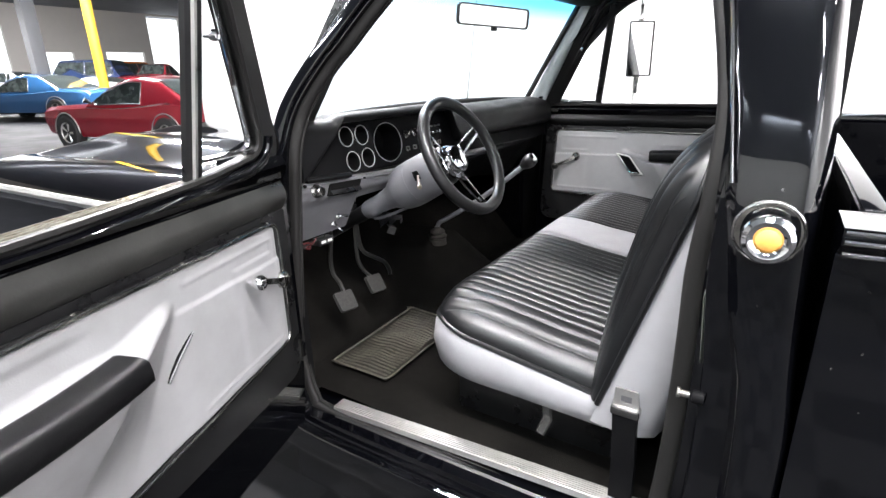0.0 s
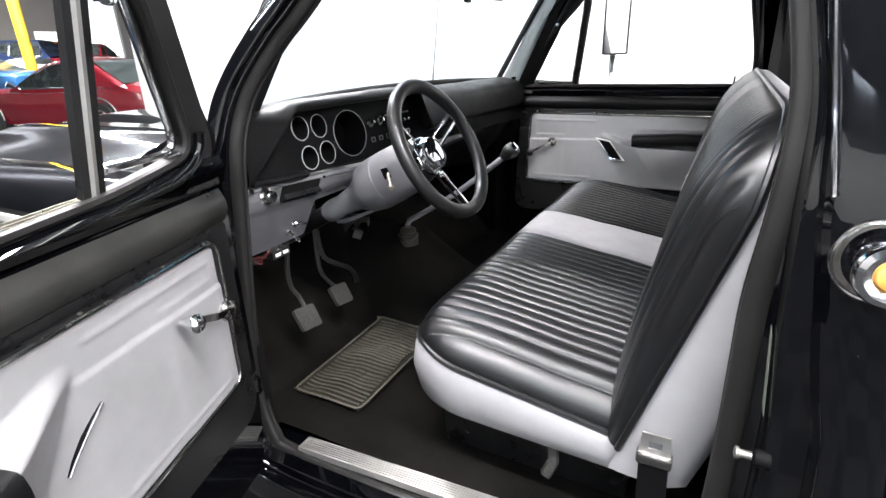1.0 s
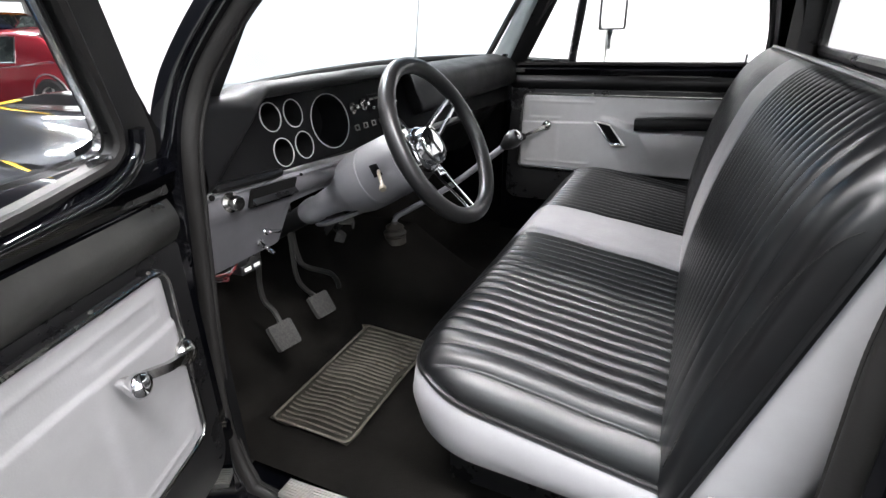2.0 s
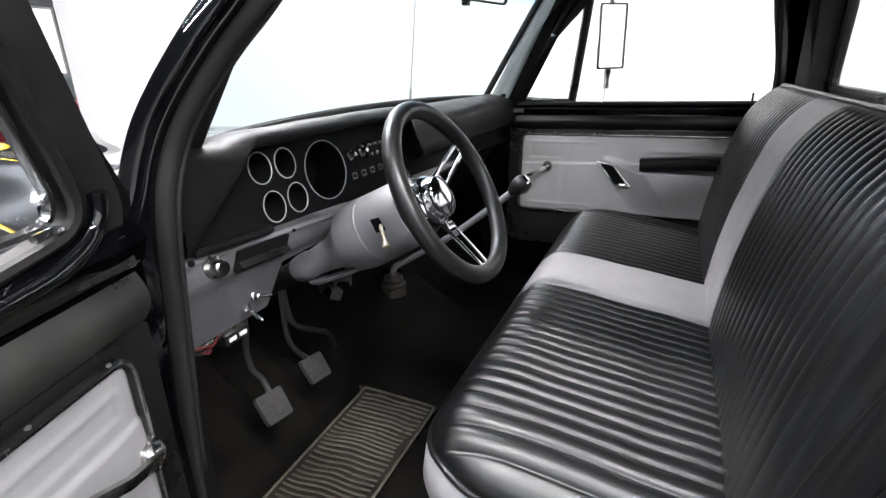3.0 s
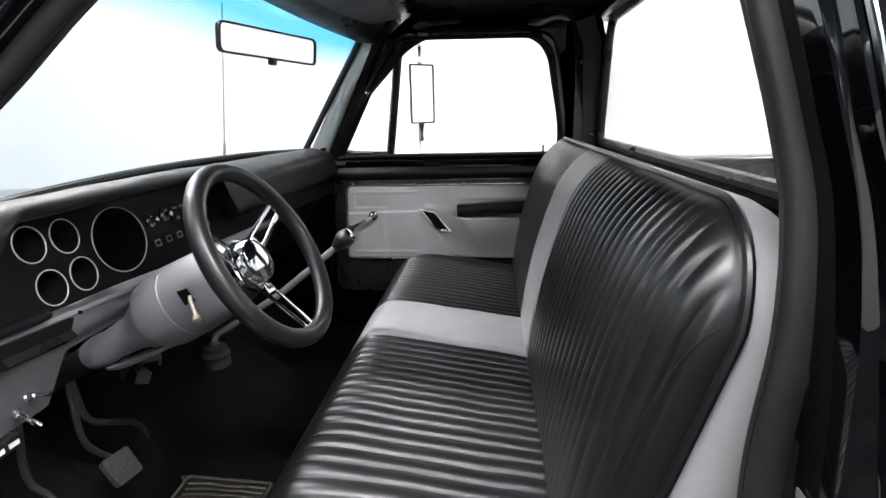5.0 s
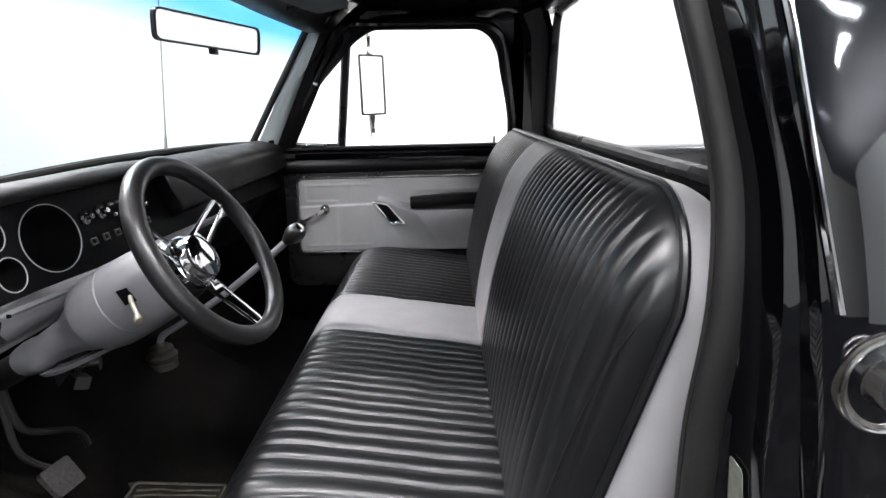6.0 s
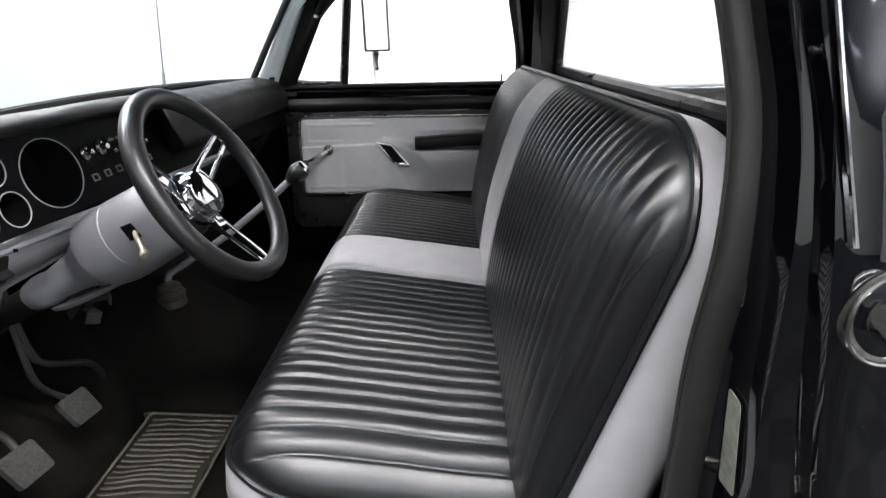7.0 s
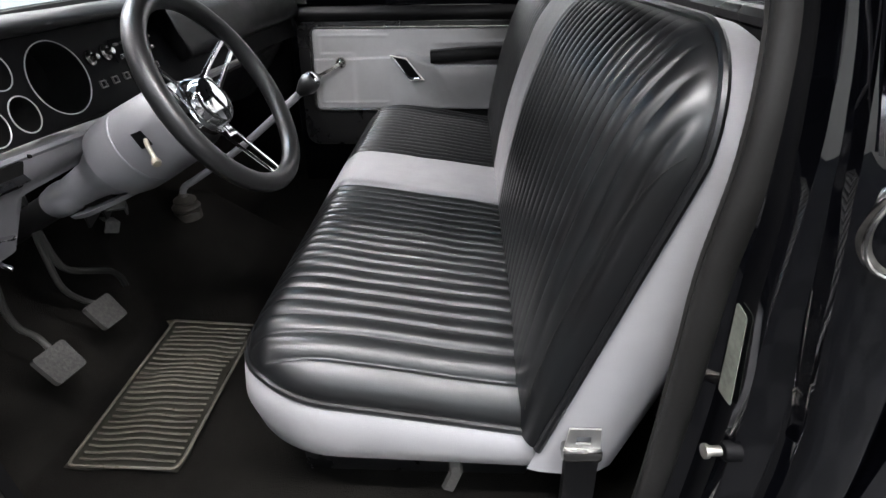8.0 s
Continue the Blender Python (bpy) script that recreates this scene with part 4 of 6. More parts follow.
        sweep(bm, smooth_path([P(0.008, 0.016, 1.284), P(0.03, 0.018, 1.288), P(0.075, 0.016, 1.286)], 5), [(-0.003, -0.008), (0.003, -0.008), (0.003, 0.007), (-0.003, 0.007)])
        part("rail_glint", bm, worn_chrome, d, "glint on the front corner of the door rail, added as chrome")
    bm = bmesh.new()
    tube(bm, smooth_path([P(0.088, -0.012, 1.302), P(0.092, -0.004, 1.316), P(0.105, 0.0, 1.322), P(0.135, 0.002, 1.321)], 5), [0.006] * 6 + [0.0045] * 10, 8)
    part("vent_latch", bm, chrome, d)
    bm = bmesh.new()
    tube(bm, [P(0.852, 0.0, 1.30), P(0.852, 0.0, 1.345)], 0.0035, 8)
    part("lock_pin", bm, satin_black, d)
    return d


HX, HY = -0.013, -0.88
DU, DW = Vector((0.298, -0.9546, 0)), Vector((0.9546, 0.298, 0))
door_l = door("driver_door", lambda u, w, z: Vector((HX, HY, 0)) + DU * u + DW * w + Vector((0, 0, z)), 0.0, "long black padded armrest", -0.025)
door_l["label"] = "open black driver door with pale grey panel"
door_r = door("passenger_door", lambda u, w, z: Vector((-0.07 + u, 0.80 - w, z)), 0.15, "black padded armrest", 0.0, 0.022)
door_r["label"] = "closed black passenger door with pale grey panel"
for z in (0.80, 1.14):
    bm = bmesh.new()
    rbox(bm, (-0.070, -0.895, z - 0.022), (-0.03, -0.855, z + 0.022), 0.008)
    part("door_hinge", bm, black_paint, truck)

# ---------------------------------------------------------------- dashboard
dash = empty("dashboard", truck)
dash["label"] = "padded black dashboard over grey metal lower panel"
NODES = {
    "end": [(-0.20, 1.335), (-0.12, 1.354), (-0.078, 1.354), (-0.052, 1.338)],
    "hood": [(-0.26, 1.340), (-0.15, 1.362), (-0.078, 1.369), (-0.050, 1.364), (-0.043, 1.354), (-0.052, 1.345), (-0.090, 1.343)],
    "right": [(-0.26, 1.340), (-0.13, 1.352), (-0.07, 1.342), (-0.042, 1.322), (-0.035, 1.285), (-0.033, 1.246), (-0.066, 1.226)],
}


def pad_pt(u, v):
    y = -0.79 + 1.58 * u
    a = ss(-0.620, -0.672, y)
    # the rounded ear at the driver's end, its lower edge falling outward
    foot = max(1.212, 1.341 + (y + 0.632) / 1.13)
    ear = NODES["end"] + [(-0.045, 1.335 * 0.5 + foot * 0.5), (-0.049, foot + 0.006), (-0.080, foot)]
    c = []
    for p, e, r, late in zip(NODES["hood"], ear, NODES["right"], (0, 0, 0, 0, 0.004, 0.022, 0.030)):
        b = ss(-0.118 + late, -0.082 + late, y)
        c.append((Vector((p[0], p[1], 0)) * (1 - a) + Vector((e[0], e[1], 0)) * a) * (1 - b) + Vector((r[0], r[1], 0)) * b)
    path = smooth_path(c, 4)
    p = path[min(len(path) - 1, round(v * 24))].copy()
    if v < 0.2:
        p.x += 0.10 * (abs(y) / 0.79) ** 2.2 * (1 - v / 0.2)
    p.y += 0.002 * noise.noise((y * 9, v * 6, 4))
    return Vector((p.x, y, p.y))


bm = bmesh.new()
surface(bm, pad_pt, 190, 24)
part("dash_pad", bm, pad_vinyl, dash, "black padded dash top", smooth=50)
bm = bmesh.new()
tube(bm, [(-0.055, 0.735, 1.345), (-0.075, 0.735, 1.348)], 0.006, 8)
part("dash_screw", bm, dull_black, dash)

# instrument panel with round openings
TILT = 0.2


def panel_x(z):
    return XI - (z - 1.27) * TILT


def gauge_rim(y, z, r, grow=1.0, out=0.0, n=48):
    """Points round a gauge opening on the leaning panel; the large one is a little oval."""
    wide = 1.14 if r > 0.04 else 1.0
    return [(panel_x(z + grow * r * math.sin(t)) + out, y + grow * r * wide * math.cos(t), z + grow * r * math.sin(t)) for t in [6.28318 * k / n for k in range(n)]]


def gauge(y, z, r, deep, parent):
    bm = bmesh.new()
    tube(bm, gauge_rim(y, z, r, 1.0, 0.001), 0.0009, 8, closed=True)
    part("gauge_ring", bm, ring_metal, parent, "thin satin metal gauge ring")
    bm = bmesh.new()
    loops = [[bm.verts.new(p) for p in gauge_rim(y, z, r, g, -d, 36)] for g, d in ((1.0, 0.0005), (0.93, deep), (0.25, deep), (0.24, deep - 0.003), (0.02, deep - 0.004))]
    for p, q in zip(loops, loops[1:]):
        for i in range(36):
            bm.faces.new((p[i], p[(i + 1) % 36], q[(i + 1) % 36], q[i]))
    part("gauge_well", bm, well_black, parent)


XI = -0.071
GAUGES = [(-0.596, 1.306, 0.0262), (-0.533, 1.304, 0.0262), (-0.588, 1.239, 0.0262), (-0.525, 1.241, 0.0262), (-0.423, 1.272, 0.056)]
bm = bmesh.new()
outl = rounded([(-0.80, 1.212), (0.78, 1.172), (0.78, 1.25), (-0.06, 1.26), (-0.08, 1.344), (-0.70, 1.345)], [0.01, 0.01, 0.01, 0.005, 0.005, 0.03], 4)
face = [bm.verts.new((panel_x(z), y, z)) for y, z in outl]
edges = [bm.edges.new((face[i], face[(i + 1) % len(face)])) for i in range(len(face))]
for y, z, r in GAUGES:
    c = [bm.verts.new(p) for p in gauge_rim(y, z, r, 1.0, 0.0, 36)]
    edges += [bm.edges.new((c[i], c[(i + 1) % 36])) for i in range(36)]
bmesh.ops.triangle_fill(bm, use_beauty=True, edges=edges)
part("instrument_panel", bm, dull_black, dash, "flat black instrument panel", smooth=0)
for y, z, r in GAUGES:
    gauge(y, z, r, 0.05 if r < 0.04 else 0.07, dash)
bm = bmesh.new()
sweep(bm, [(-0.058, -0.775, 1.216), (-0.055, -0.735, 1.2135), (-0.055, -0.64, 1.208), (-0.062, -0.615, 1.206)], [(-0.012, -0.004), (0.010, -0.004), (0.012, 0.002), (0.007, 0.008), (-0.012, 0.009)])
part("panel_roll", bm, pad_vinyl, dash, "short black roll under the gauges")
# radio knobs, buttons and switches
for y, z, r in ((-0.336, 1.287, 0.013), (-0.290, 1.289, 0.014)):
    bm = bmesh.new()
    revolve(bm, [(r, 0), (r, 0.005), (r * 0.8, 0.007), (r * 0.45, 0.008), (r * 0.42, 0.017), (r * 0.36, 0.019), (0, 0.019)], (panel_x(z), y, z), (1, 0, TILT), 24)
    part("radio_knob", bm, worn_chrome, dash, "small round metal radio knob")
bm = bmesh.new()
plate(bm, [(panel_x(z) + 0.002, y, z) for y, z in rounded([(-0.270, 1.266), (-0.128, 1.262), (-0.128, 1.306), (-0.270, 1.308)], 0.003, 2)], (0.002, 0, 0))
part("radio_face", bm, dull_black, dash, smooth=0)
for i in range(6):
    for z, h, mt in ((1.2775, 0.0035, chrome), (1.298, 0.0022, steel)):
        bm = bmesh.new()
        y = -0.262 + 0.022 * i
        rbox(bm, (panel_x(z) + 0.003, y, z - h), (panel_x(z) + 0.009, y + 0.011, z + h), 0.001)
        part("radio_button", bm, mt, dash)
for i in range(6):
    bm = bmesh.new()
    y, z = -0.335 + 0.036 * i, 1.243
    ring_plate(bm, [(panel_x(z + b) + 0.001, y + a, z + b) for a, b in ((-0.008, -0.006), (0.008, -0.006), (0.008, 0.006), (-0.008, 0.006))],
               [(panel_x(z + b) + 0.001, y + a, z + b) for a, b in ((-0.0065, -0.0045), (0.0065, -0.0045), (0.0065, 0.0045), (-0.0065, 0.0045))], (0.003, 0, 0))
    part("rocker_switch", bm, steel, dash, smooth=0)

# lower panel, grey metal on the driver's half, darker on the passenger's half


def lower_pt(u, v):
    y = -0.80 + 1.60 * u
    zb = 1.056 + 0.083 * ss(-0.612, -0.588, y) + 0.03 * ss(-0.4, -0.2, y) - 0.11 * ss(-0.05, 0.12, y) - 0.06 * ss(0.12, 0.65, y)
    zt = 1.205 - 0.03 * ss(-0.74, -0.3, y)
    z = zt + (zb - zt) * v
    x = -0.062 + 0.012 * math.sin(math.pi * max(0.0, min(1.0, (zt - z) / (zt - 1.146)))) - (0.36 + 0.35 * ss(-0.3, 0.0, y)) * max(0, 1.146 - z)
    x -= 0.02 * ss(-0.1, 0.3, y) + 0.03 * ss(0.55, 0.8, y)
    return Vector((x, y, z))


for a, b, mt, lab in ((0.0, 0.50, grey_paint, "grey painted metal lower dash"), (0.50, 1.0, pad_vinyl, "dark passenger half of the lower dash")):
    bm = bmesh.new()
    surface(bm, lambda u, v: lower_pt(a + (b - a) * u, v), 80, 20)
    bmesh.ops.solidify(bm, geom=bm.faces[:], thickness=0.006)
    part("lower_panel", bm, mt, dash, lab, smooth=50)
bm = bmesh.new()
sweep(bm, [(-0.075, -0.79, 1.206), (-0.075, -0.3, 1.177), (-0.078, 0.26, 1.176)], [(-0.02, -0.008), (0.018, -0.008), (0.022, -0.002), (0.018, 0.003), (-0.02, 0.003)])
part("dash_ledge", bm, grey_paint, dash)
# No hole in the panel: a black plate stands for the vent's shaded inside.
bm = bmesh.new()
plate(bm, [(-0.0475, y, z) for y, z in rounded([(-0.718, 1.168), (-0.603, 1.160), (-0.585, 1.192), (-0.704, 1.199)], 0.004, 3)], (0.005, 0, 0))
part("dash_vent_shade", bm, well_black, dash, "narrow dash vent, its shaded opening put in as a black plate", smooth=0)
bm = bmesh.new()
sweep(bm, [(-0.0405, -0.707, 1.179), (-0.0405, -0.594, 1.172)], [(-0.003, -0.006), (0.004, -0.008), (0.006, -0.006), (-0.002, 0.003)])
part("vent_slat", bm, satin_black, dash)
bm = bmesh.new()
revolve(bm, [(0.0175, -0.008), (0.0175, 0.002), (0.013, 0.004), (0.009, 0.006), (0.0085, 0.010), (0.0125, 0.013), (0.0125, 0.021), (0.0105, 0.023), (0, 0.022)], (-0.052, -0.748, 1.188), (1, -0.05, 0.05), 24)
part("headlight_knob", bm, worn_chrome, dash, "round chrome headlight knob")
for y, z in ((-0.672, 1.083), (-0.652, 1.097)):
    bm = bmesh.new()
    ax = Vector((0.75, 0.05, -0.45 if y < -0.66 else 0.1))
    revolve(bm, [(0.008, 0), (0.008, 0.006), (0.0055, 0.008), (0.005, 0.016), (0.003, 0.018), (0.004, 0.036), (0.003, 0.040), (0, 0.041)], (-0.084, y, z), ax, 16)
    part("toggle_switch", bm, chrome, dash, "small chrome toggle switch")
# wires and flasher hanging below
rng = random.Random(4)
for i in range(5):
    bm = bmesh.new()
    y0, y1 = -0.775 + rng.uniform(0, 0.03), -0.685 + rng.uniform(-0.02, 0.02)
    tube(bm, smooth_path([(-0.115 - 0.004 * i + rng.uniform(-0.006, 0.006), y0 + (y1 - y0) * k / 5, 1.047 - 0.004 * i - 0.012 * math.sin(k * 0.63) + rng.uniform(-0.006, 0.006)) for k in range(6)], 4), 0.0021, 6)
    part("wire", bm, red_wire if i % 2 == 0 else satin_black, dash, "loose wire under the dash")
# The first black disc stands for a dark mount hole, the others are screws.
for y, z, r in ((-0.783, 1.206, 0.005), (-0.60, 1.125, 0.003), (-0.562, 1.19, 0.003)):
    bm = bmesh.new()
    x = -0.054 - 0.36 * max(0, 1.146 - z)
    revolve(bm, [(r, 0.0), (r * 0.9, 0.004), (r * 0.5, 0.005), (0, 0.005)], (x, y, z), (1, 0, 0), 14)
    part("panel_hole_and_screw", bm, well_black, dash)
bm = bmesh.new()
rbox(bm, (-0.135, -0.705, 1.018), (-0.105, -0.65, 1.038), 0.003)
part("fuse_holder", bm, satin_black, dash)
for i in range(2):
    bm = bmesh.new()
    rbox(bm, (-0.1052, -0.698 + 0.024 * i, 1.025), (-0.1035, -0.682 + 0.024 * i, 1.032), 0)
    part("fuse_print", bm, white_print, dash, smooth=0)

# ---------------------------------------------------------------- steering
AX = Vector((0.881, 0.0, 0.473)).normalized()
UPW = Vector((-0.473, 0, 0.881)).normalized()
HUB = Vector((0.164, -0.447, 1.230))
RIMC = HUB + AX * 0.047
col = empty("steering_column", truck)
col["label"] = "grey painted steering column"
bm = bmesh.new()
revolve(bm, [(0.0, -0.20), (0.050, -0.20), (0.062, -0.19), (0.067, -0.165), (0.067, -0.128), (0.0655, -0.126), (0.067, -0.124), (0.064, -0.060), (0.058, -0.038), (0.0, -0.036)], HUB, AX, 40)
part("column_shroud", bm, grey_paint, col)
bm = bmesh.new()
revolve(bm, [(0.0, -0.365), (0.020, -0.365), (0.027, -0.355), (0.030, -0.335), (0.030, -0.318), (0.027, -0.312), (0.031, -0.270), (0.036, -0.238), (0.044, -0.222), (0.047, -0.205), (0.047, -0.19), (0, -0.19)], HUB + Vector((0, 0, -0.004)), AX, 32)
part("column_jacket", bm, grey_paint, col)
bm = bmesh.new()
revolve(bm, [(0.0, -0.55), (0.024, -0.55), (0.024, -0.31), (0, -0.31)], HUB + Vector((0, 0, -0.004)), AX, 20)
part("column_shaft", bm, satin_black, col)
bm = bmesh.new()
sweep(bm, smooth_path([HUB - AX * 0.31 + Vector((0, 0, -0.046)), HUB - AX * 0.27 + Vector((0, -0.004, -0.055)), HUB - AX * 0.15 + Vector((0, 0, -0.066))], 4), [(-0.014, -0.002), (0.014, -0.002), (0.02, 0.006), (-0.02, 0.006)])
part("column_bracket", bm, grey_paint, col)
for at, w_, h_, tilt in (((-0.055, -0.40, 1.030), 0.012, 0.009, 0.9), ((-0.10, -0.395, 0.985), 0.013, 0.012, -1.2), ((-0.11, -0.42, 1.03), 0.026, 0.02, 0.4), ((-0.12, -0.36, 1.01), 0.03, 0.012, 0.5)):
    bm = bmesh.new()
    rbox(bm, (-0.002, -w_, -h_), (0.002, w_, h_), 0.001, 1)
    rbox(bm, (-0.03, -w_, h_ - 0.004), (0.0, w_, h_), 0.001, 1)
    o = part("mount_bracket", bm, satin_black if w_ > 0.025 else pedal_rubber, col, smooth=0)
    moved(o, pose(at[0], at[1], at[2], 20 * tilt, 0, 30 * tilt))
SL = HUB - AX * 0.082 + Vector((0, -0.0655, 0.008))
bm = bmesh.new()
plate(bm, [SL + AX * a + UPW * b for a, b in ((-0.010, -0.012), (0.010, -0.014), (0.009, 0.011), (-0.009, 0.014))], (0, -0.002, 0))
part("lever_slot", bm, dull_black, col, smooth=0)
bm = bmesh.new()
tube(bm, smooth_path([SL + Vector((0.004, 0.004, 0)), Vector((0.108, -0.528, 1.196)), Vector((0.132, -0.556, 1.182))], 5), 0.0035, 10)
lever_part = part("tilt_lever", bm, lever_paint, col, "worn metal tilt lever")
bm = bmesh.new()
revolve(bm, [(0, -0.008), (0.005, -0.006), (0.0072, 0.0), (0.006, 0.005), (0, 0.007)], (0.133, -0.558, 1.180), (0.55, -0.7, -0.45), 14)
part("lever_knob", bm, lever_paint, lever_part, "small pale lever knob")
wheel = empty("steering_wheel", truck)
wheel["label"] = "black three-spoke steering wheel with chrome spokes"
bm = bmesh.new()
tube(bm, [RIMC + 0.1545 * (math.cos(t) * Vector((0, 1, 0)) + math.sin(t) * UPW) for t in [6.28318 * i / 72 for i in range(72)]], 0.0155, 14, closed=True)
part("rim", bm, wheel_rubber, wheel, "padded black rim")
for a in (27, -92, 148):
    dr = math.cos(radians(a)) * Vector((0, 1, 0)) + math.sin(radians(a)) * UPW
    sd = dr.cross(AX)

    def sp(r, s, lift):
        k = (r - 0.03) / 0.12
        return RIMC - AX * (0.040 * (1 - k) + 0.004 - lift) + dr * r + sd * s
    outer = [sp(0.035, -0.022, 0), sp(0.148, -0.014, 0), sp(0.148, 0.014, 0), sp(0.035, 0.022, 0)]
    inner = [sp(0.06, -0.0115, 0), sp(0.138, -0.007, 0), sp(0.138, 0.007, 0), sp(0.06, 0.0115, 0)]
    bm = bmesh.new()
    ring_plate(bm, outer, inner, AX * 0.004)
    bmesh.ops.bevel(bm, geom=bm.edges[:], offset=0.0012, segments=1, affect="EDGES")
    part("spoke", bm, chrome, wheel, "slotted chrome spoke")
bm = bmesh.new()
revolve(bm, [(0.0, -0.04), (0.052, -0.04), (0.055, -0.02), (0.05, -0.008), (0.046, 0.0), (0.04, 0.002), (0.0, 0.002)], HUB, AX, 36)
part("hub_base", bm, satin_black, wheel)
bm = bmesh.new()
revolve(bm, [(0.047, -0.006), (0.047, 0.006), (0.043, 0.011), (0.0405, 0.012), (0.040, 0.022), (0.036, 0.030), (0.024, 0.0345), (0.010, 0.0355), (0, 0.0355)], HUB, AX, 36)
part("hub_cap", bm, chrome, wheel, "domed chrome hub cap")
# gear shift
shift = empty("gear_shift", truck)
shift["label"] = "long floor gear shift with round knob"
bm = bmesh.new()
tube(bm, smooth_path([(-0.145, -0.058, 0.86), (-0.143, -0.055, 0.915), (-0.10, -0.05, 0.945), (0.02, -0.05, 1.02), (0.12, -0.049, 1.095), (0.215, -0.048, 1.172)], 6), 0.0085, 10)
part("lever", bm, grey_paint, shift)
bm = bmesh.new()
ax = Vector((0.095, 0, 0.077)).normalized()
revolve(bm, [(0.010, -0.032), (0.014, -0.024), (0.021, -0.010), (0.0235, 0.004), (0.020, 0.018), (0.012, 0.025), (0, 0.027)], (0.221, -0.048, 1.178), ax, 24)
part("knob", bm, wheel_rubber, shift)
bm = bmesh.new()
revolve(bm, [(0.0, 0.0271), (0.012, 0.0256), (0.017, 0.0225), (0.017, 0.0215), (0, 0.02)], (0.221, -0.048, 1.178), ax, 24)
part("knob_cap", bm, chrome, shift)
bm = bmesh.new()
revolve(bm, [(0.034, -0.02), (0.033, 0), (0.028, 0.003), (0.035, 0.008), (0.036, 0.014), (0.030, 0.020), (0.022, 0.022), (0.028, 0.027), (0.028, 0.033), (0.022, 0.038), (0.012, 0.041), (0.009, 0.050)], (-0.147, -0.056, 0.856), (0, 0, 1), 28)
part("boot", bm, worn_boot, shift, "ribbed rubber shift boot")

# pedals
ARMS = {
    "clutch_pedal": [(-0.200, 0.012, 0.835), (-0.207, -0.006, 0.872), (-0.207, -0.012, 0.92), (-0.205, -0.006, 0.98), (-0.20, 0.0, 1.12)],
    "brake_pedal": [(-0.202, -0.018, 0.842), (-0.206, -0.037, 0.885), (-0.206, -0.040, 0.955), (-0.204, -0.040, 1.03), (-0.20, -0.035, 1.14)],
}
for nm, y, z, k, lab in (("clutch_pedal", -0.560, 0.789, 0.9, "square worn rubber clutch pedal"), ("brake_pedal", -0.413, 0.796, 0.85, "square worn rubber brake pedal")):
    pd = empty(nm, truck)
    pd["label"] = lab
    c = Vector((-0.165, y, z))
    nrm = Vector((0.80, 0.0, 0.60))
    a = Vector((0, 0.985, 0.03))
    b = nrm.cross(a)
    a, b = (a * 0.95 - b * 0.15), (b * 0.97 + a * 0.15)
    bm = bmesh.new()
    plate(bm, [c + a * p.x + b * p.y for p in rounded([(-0.039 * k, -0.037 * k), (0.039 * k, -0.037 * k), (0.041 * k, 0.037 * k), (-0.041 * k, 0.037 * k)], 0.008, 3)], nrm * -0.012)
    part("pad", bm, pedal_rubber, pd, smooth=30)
    bm = bmesh.new()
    tube(bm, smooth_path([c - nrm * 0.015 + Vector((-0.004, 0.012, 0.012)), *[(x_, y + dy, z_) for x_, dy, z_ in ARMS[nm]]], 6), 0.0062, 8)
    part("arm", bm, door_black, pd)
gas = empty("accelerator_linkage", truck)
bm = bmesh.new()
tube(bm, smooth_path([(-0.20, -0.455, 1.12), (-0.20, -0.452, 1.02), (-0.20, -0.444, 0.945), (-0.20, -0.425, 0.905), (-0.20, -0.376, 0.871), (-0.20, -0.325, 0.838), (-0.198, -0.303, 0.808), (-0.196, -0.299, 0.782)], 6), 0.007, 8)
part("rod", bm, door_black, gas)
bm = bmesh.new()
tube(bm, smooth_path([(-0.30, -0.15, 0.757), (-0.262, -0.178, 0.712), (-0.225, -0.203, 0.665), (-0.200, -0.217, 0.640)], 5), 0.006, 8)
part("hinge_rod", bm, satin_black, gas)
bm = bmesh.new()
sweep(bm, smooth_path([(-0.222, -0.208, 0.652), (-0.195, -0.220, 0.642), (-0.165, -0.235, 0.636), (-0.14, -0.252, 0.638)], 4), [(-0.016, -0.003), (0.016, -0.003), (0.013, 0.006), (-0.013, 0.006)])
part("floor_hinge", bm, material("worn_tan_plastic", (0.09, 0.075, 0.055), rough=0.6, mix=(0.03, 0.026, 0.02), mix_scale=60, mix_amount=0.9, bump=0.3, bump_scale=150), gas, "worn tan floor hinge")

# rear-view mirror
rv = empty("rear_view_mirror", truck)
rv["label"] = "rectangular rear-view mirror with black frame"
RC0 = Vector((0.078, -0.026, 1.633))
ry_ = Vector((0.132, 0.310, -0.012)).normalized()
rn = Vector((0.93, -0.28, -0.10))
rn = (rn - ry_ * rn.dot(ry_)).normalized()
ru = rn.cross(ry_)
ru = ru if ru.z > 0 else -ru
shape = rounded([(-0.147, -0.032), (0.147, -0.032), (0.147, 0.032), (-0.147, 0.032)], 0.016, 5)
small = [p * 1.0 for p in rounded([(-0.1425, -0.0275), (0.1425, -0.0275), (0.1425, 0.0275), (-0.1425, 0.0275)], 0.013, 5)]
bm = bmesh.new()
plate(bm, [RC0 + ry_ * p.x + ru * p.y for p in shape], rn * -0.006)
part("housing", bm, satin_black, rv)
bm = bmesh.new()
ring_plate(bm, [RC0 + ry_ * p.x + ru * p.y for p in shape], [RC0 + ry_ * p.x + ru * p.y for p in small], rn * 0.005)
part("frame", bm, satin_black, rv)
bm = bmesh.new()
plate(bm, [RC0 + rn * 0.001 + ry_ * p.x + ru * p.y for p in small], rn * 0.001)
part("mirror_glass", bm, mirror_face, rv, smooth=0)
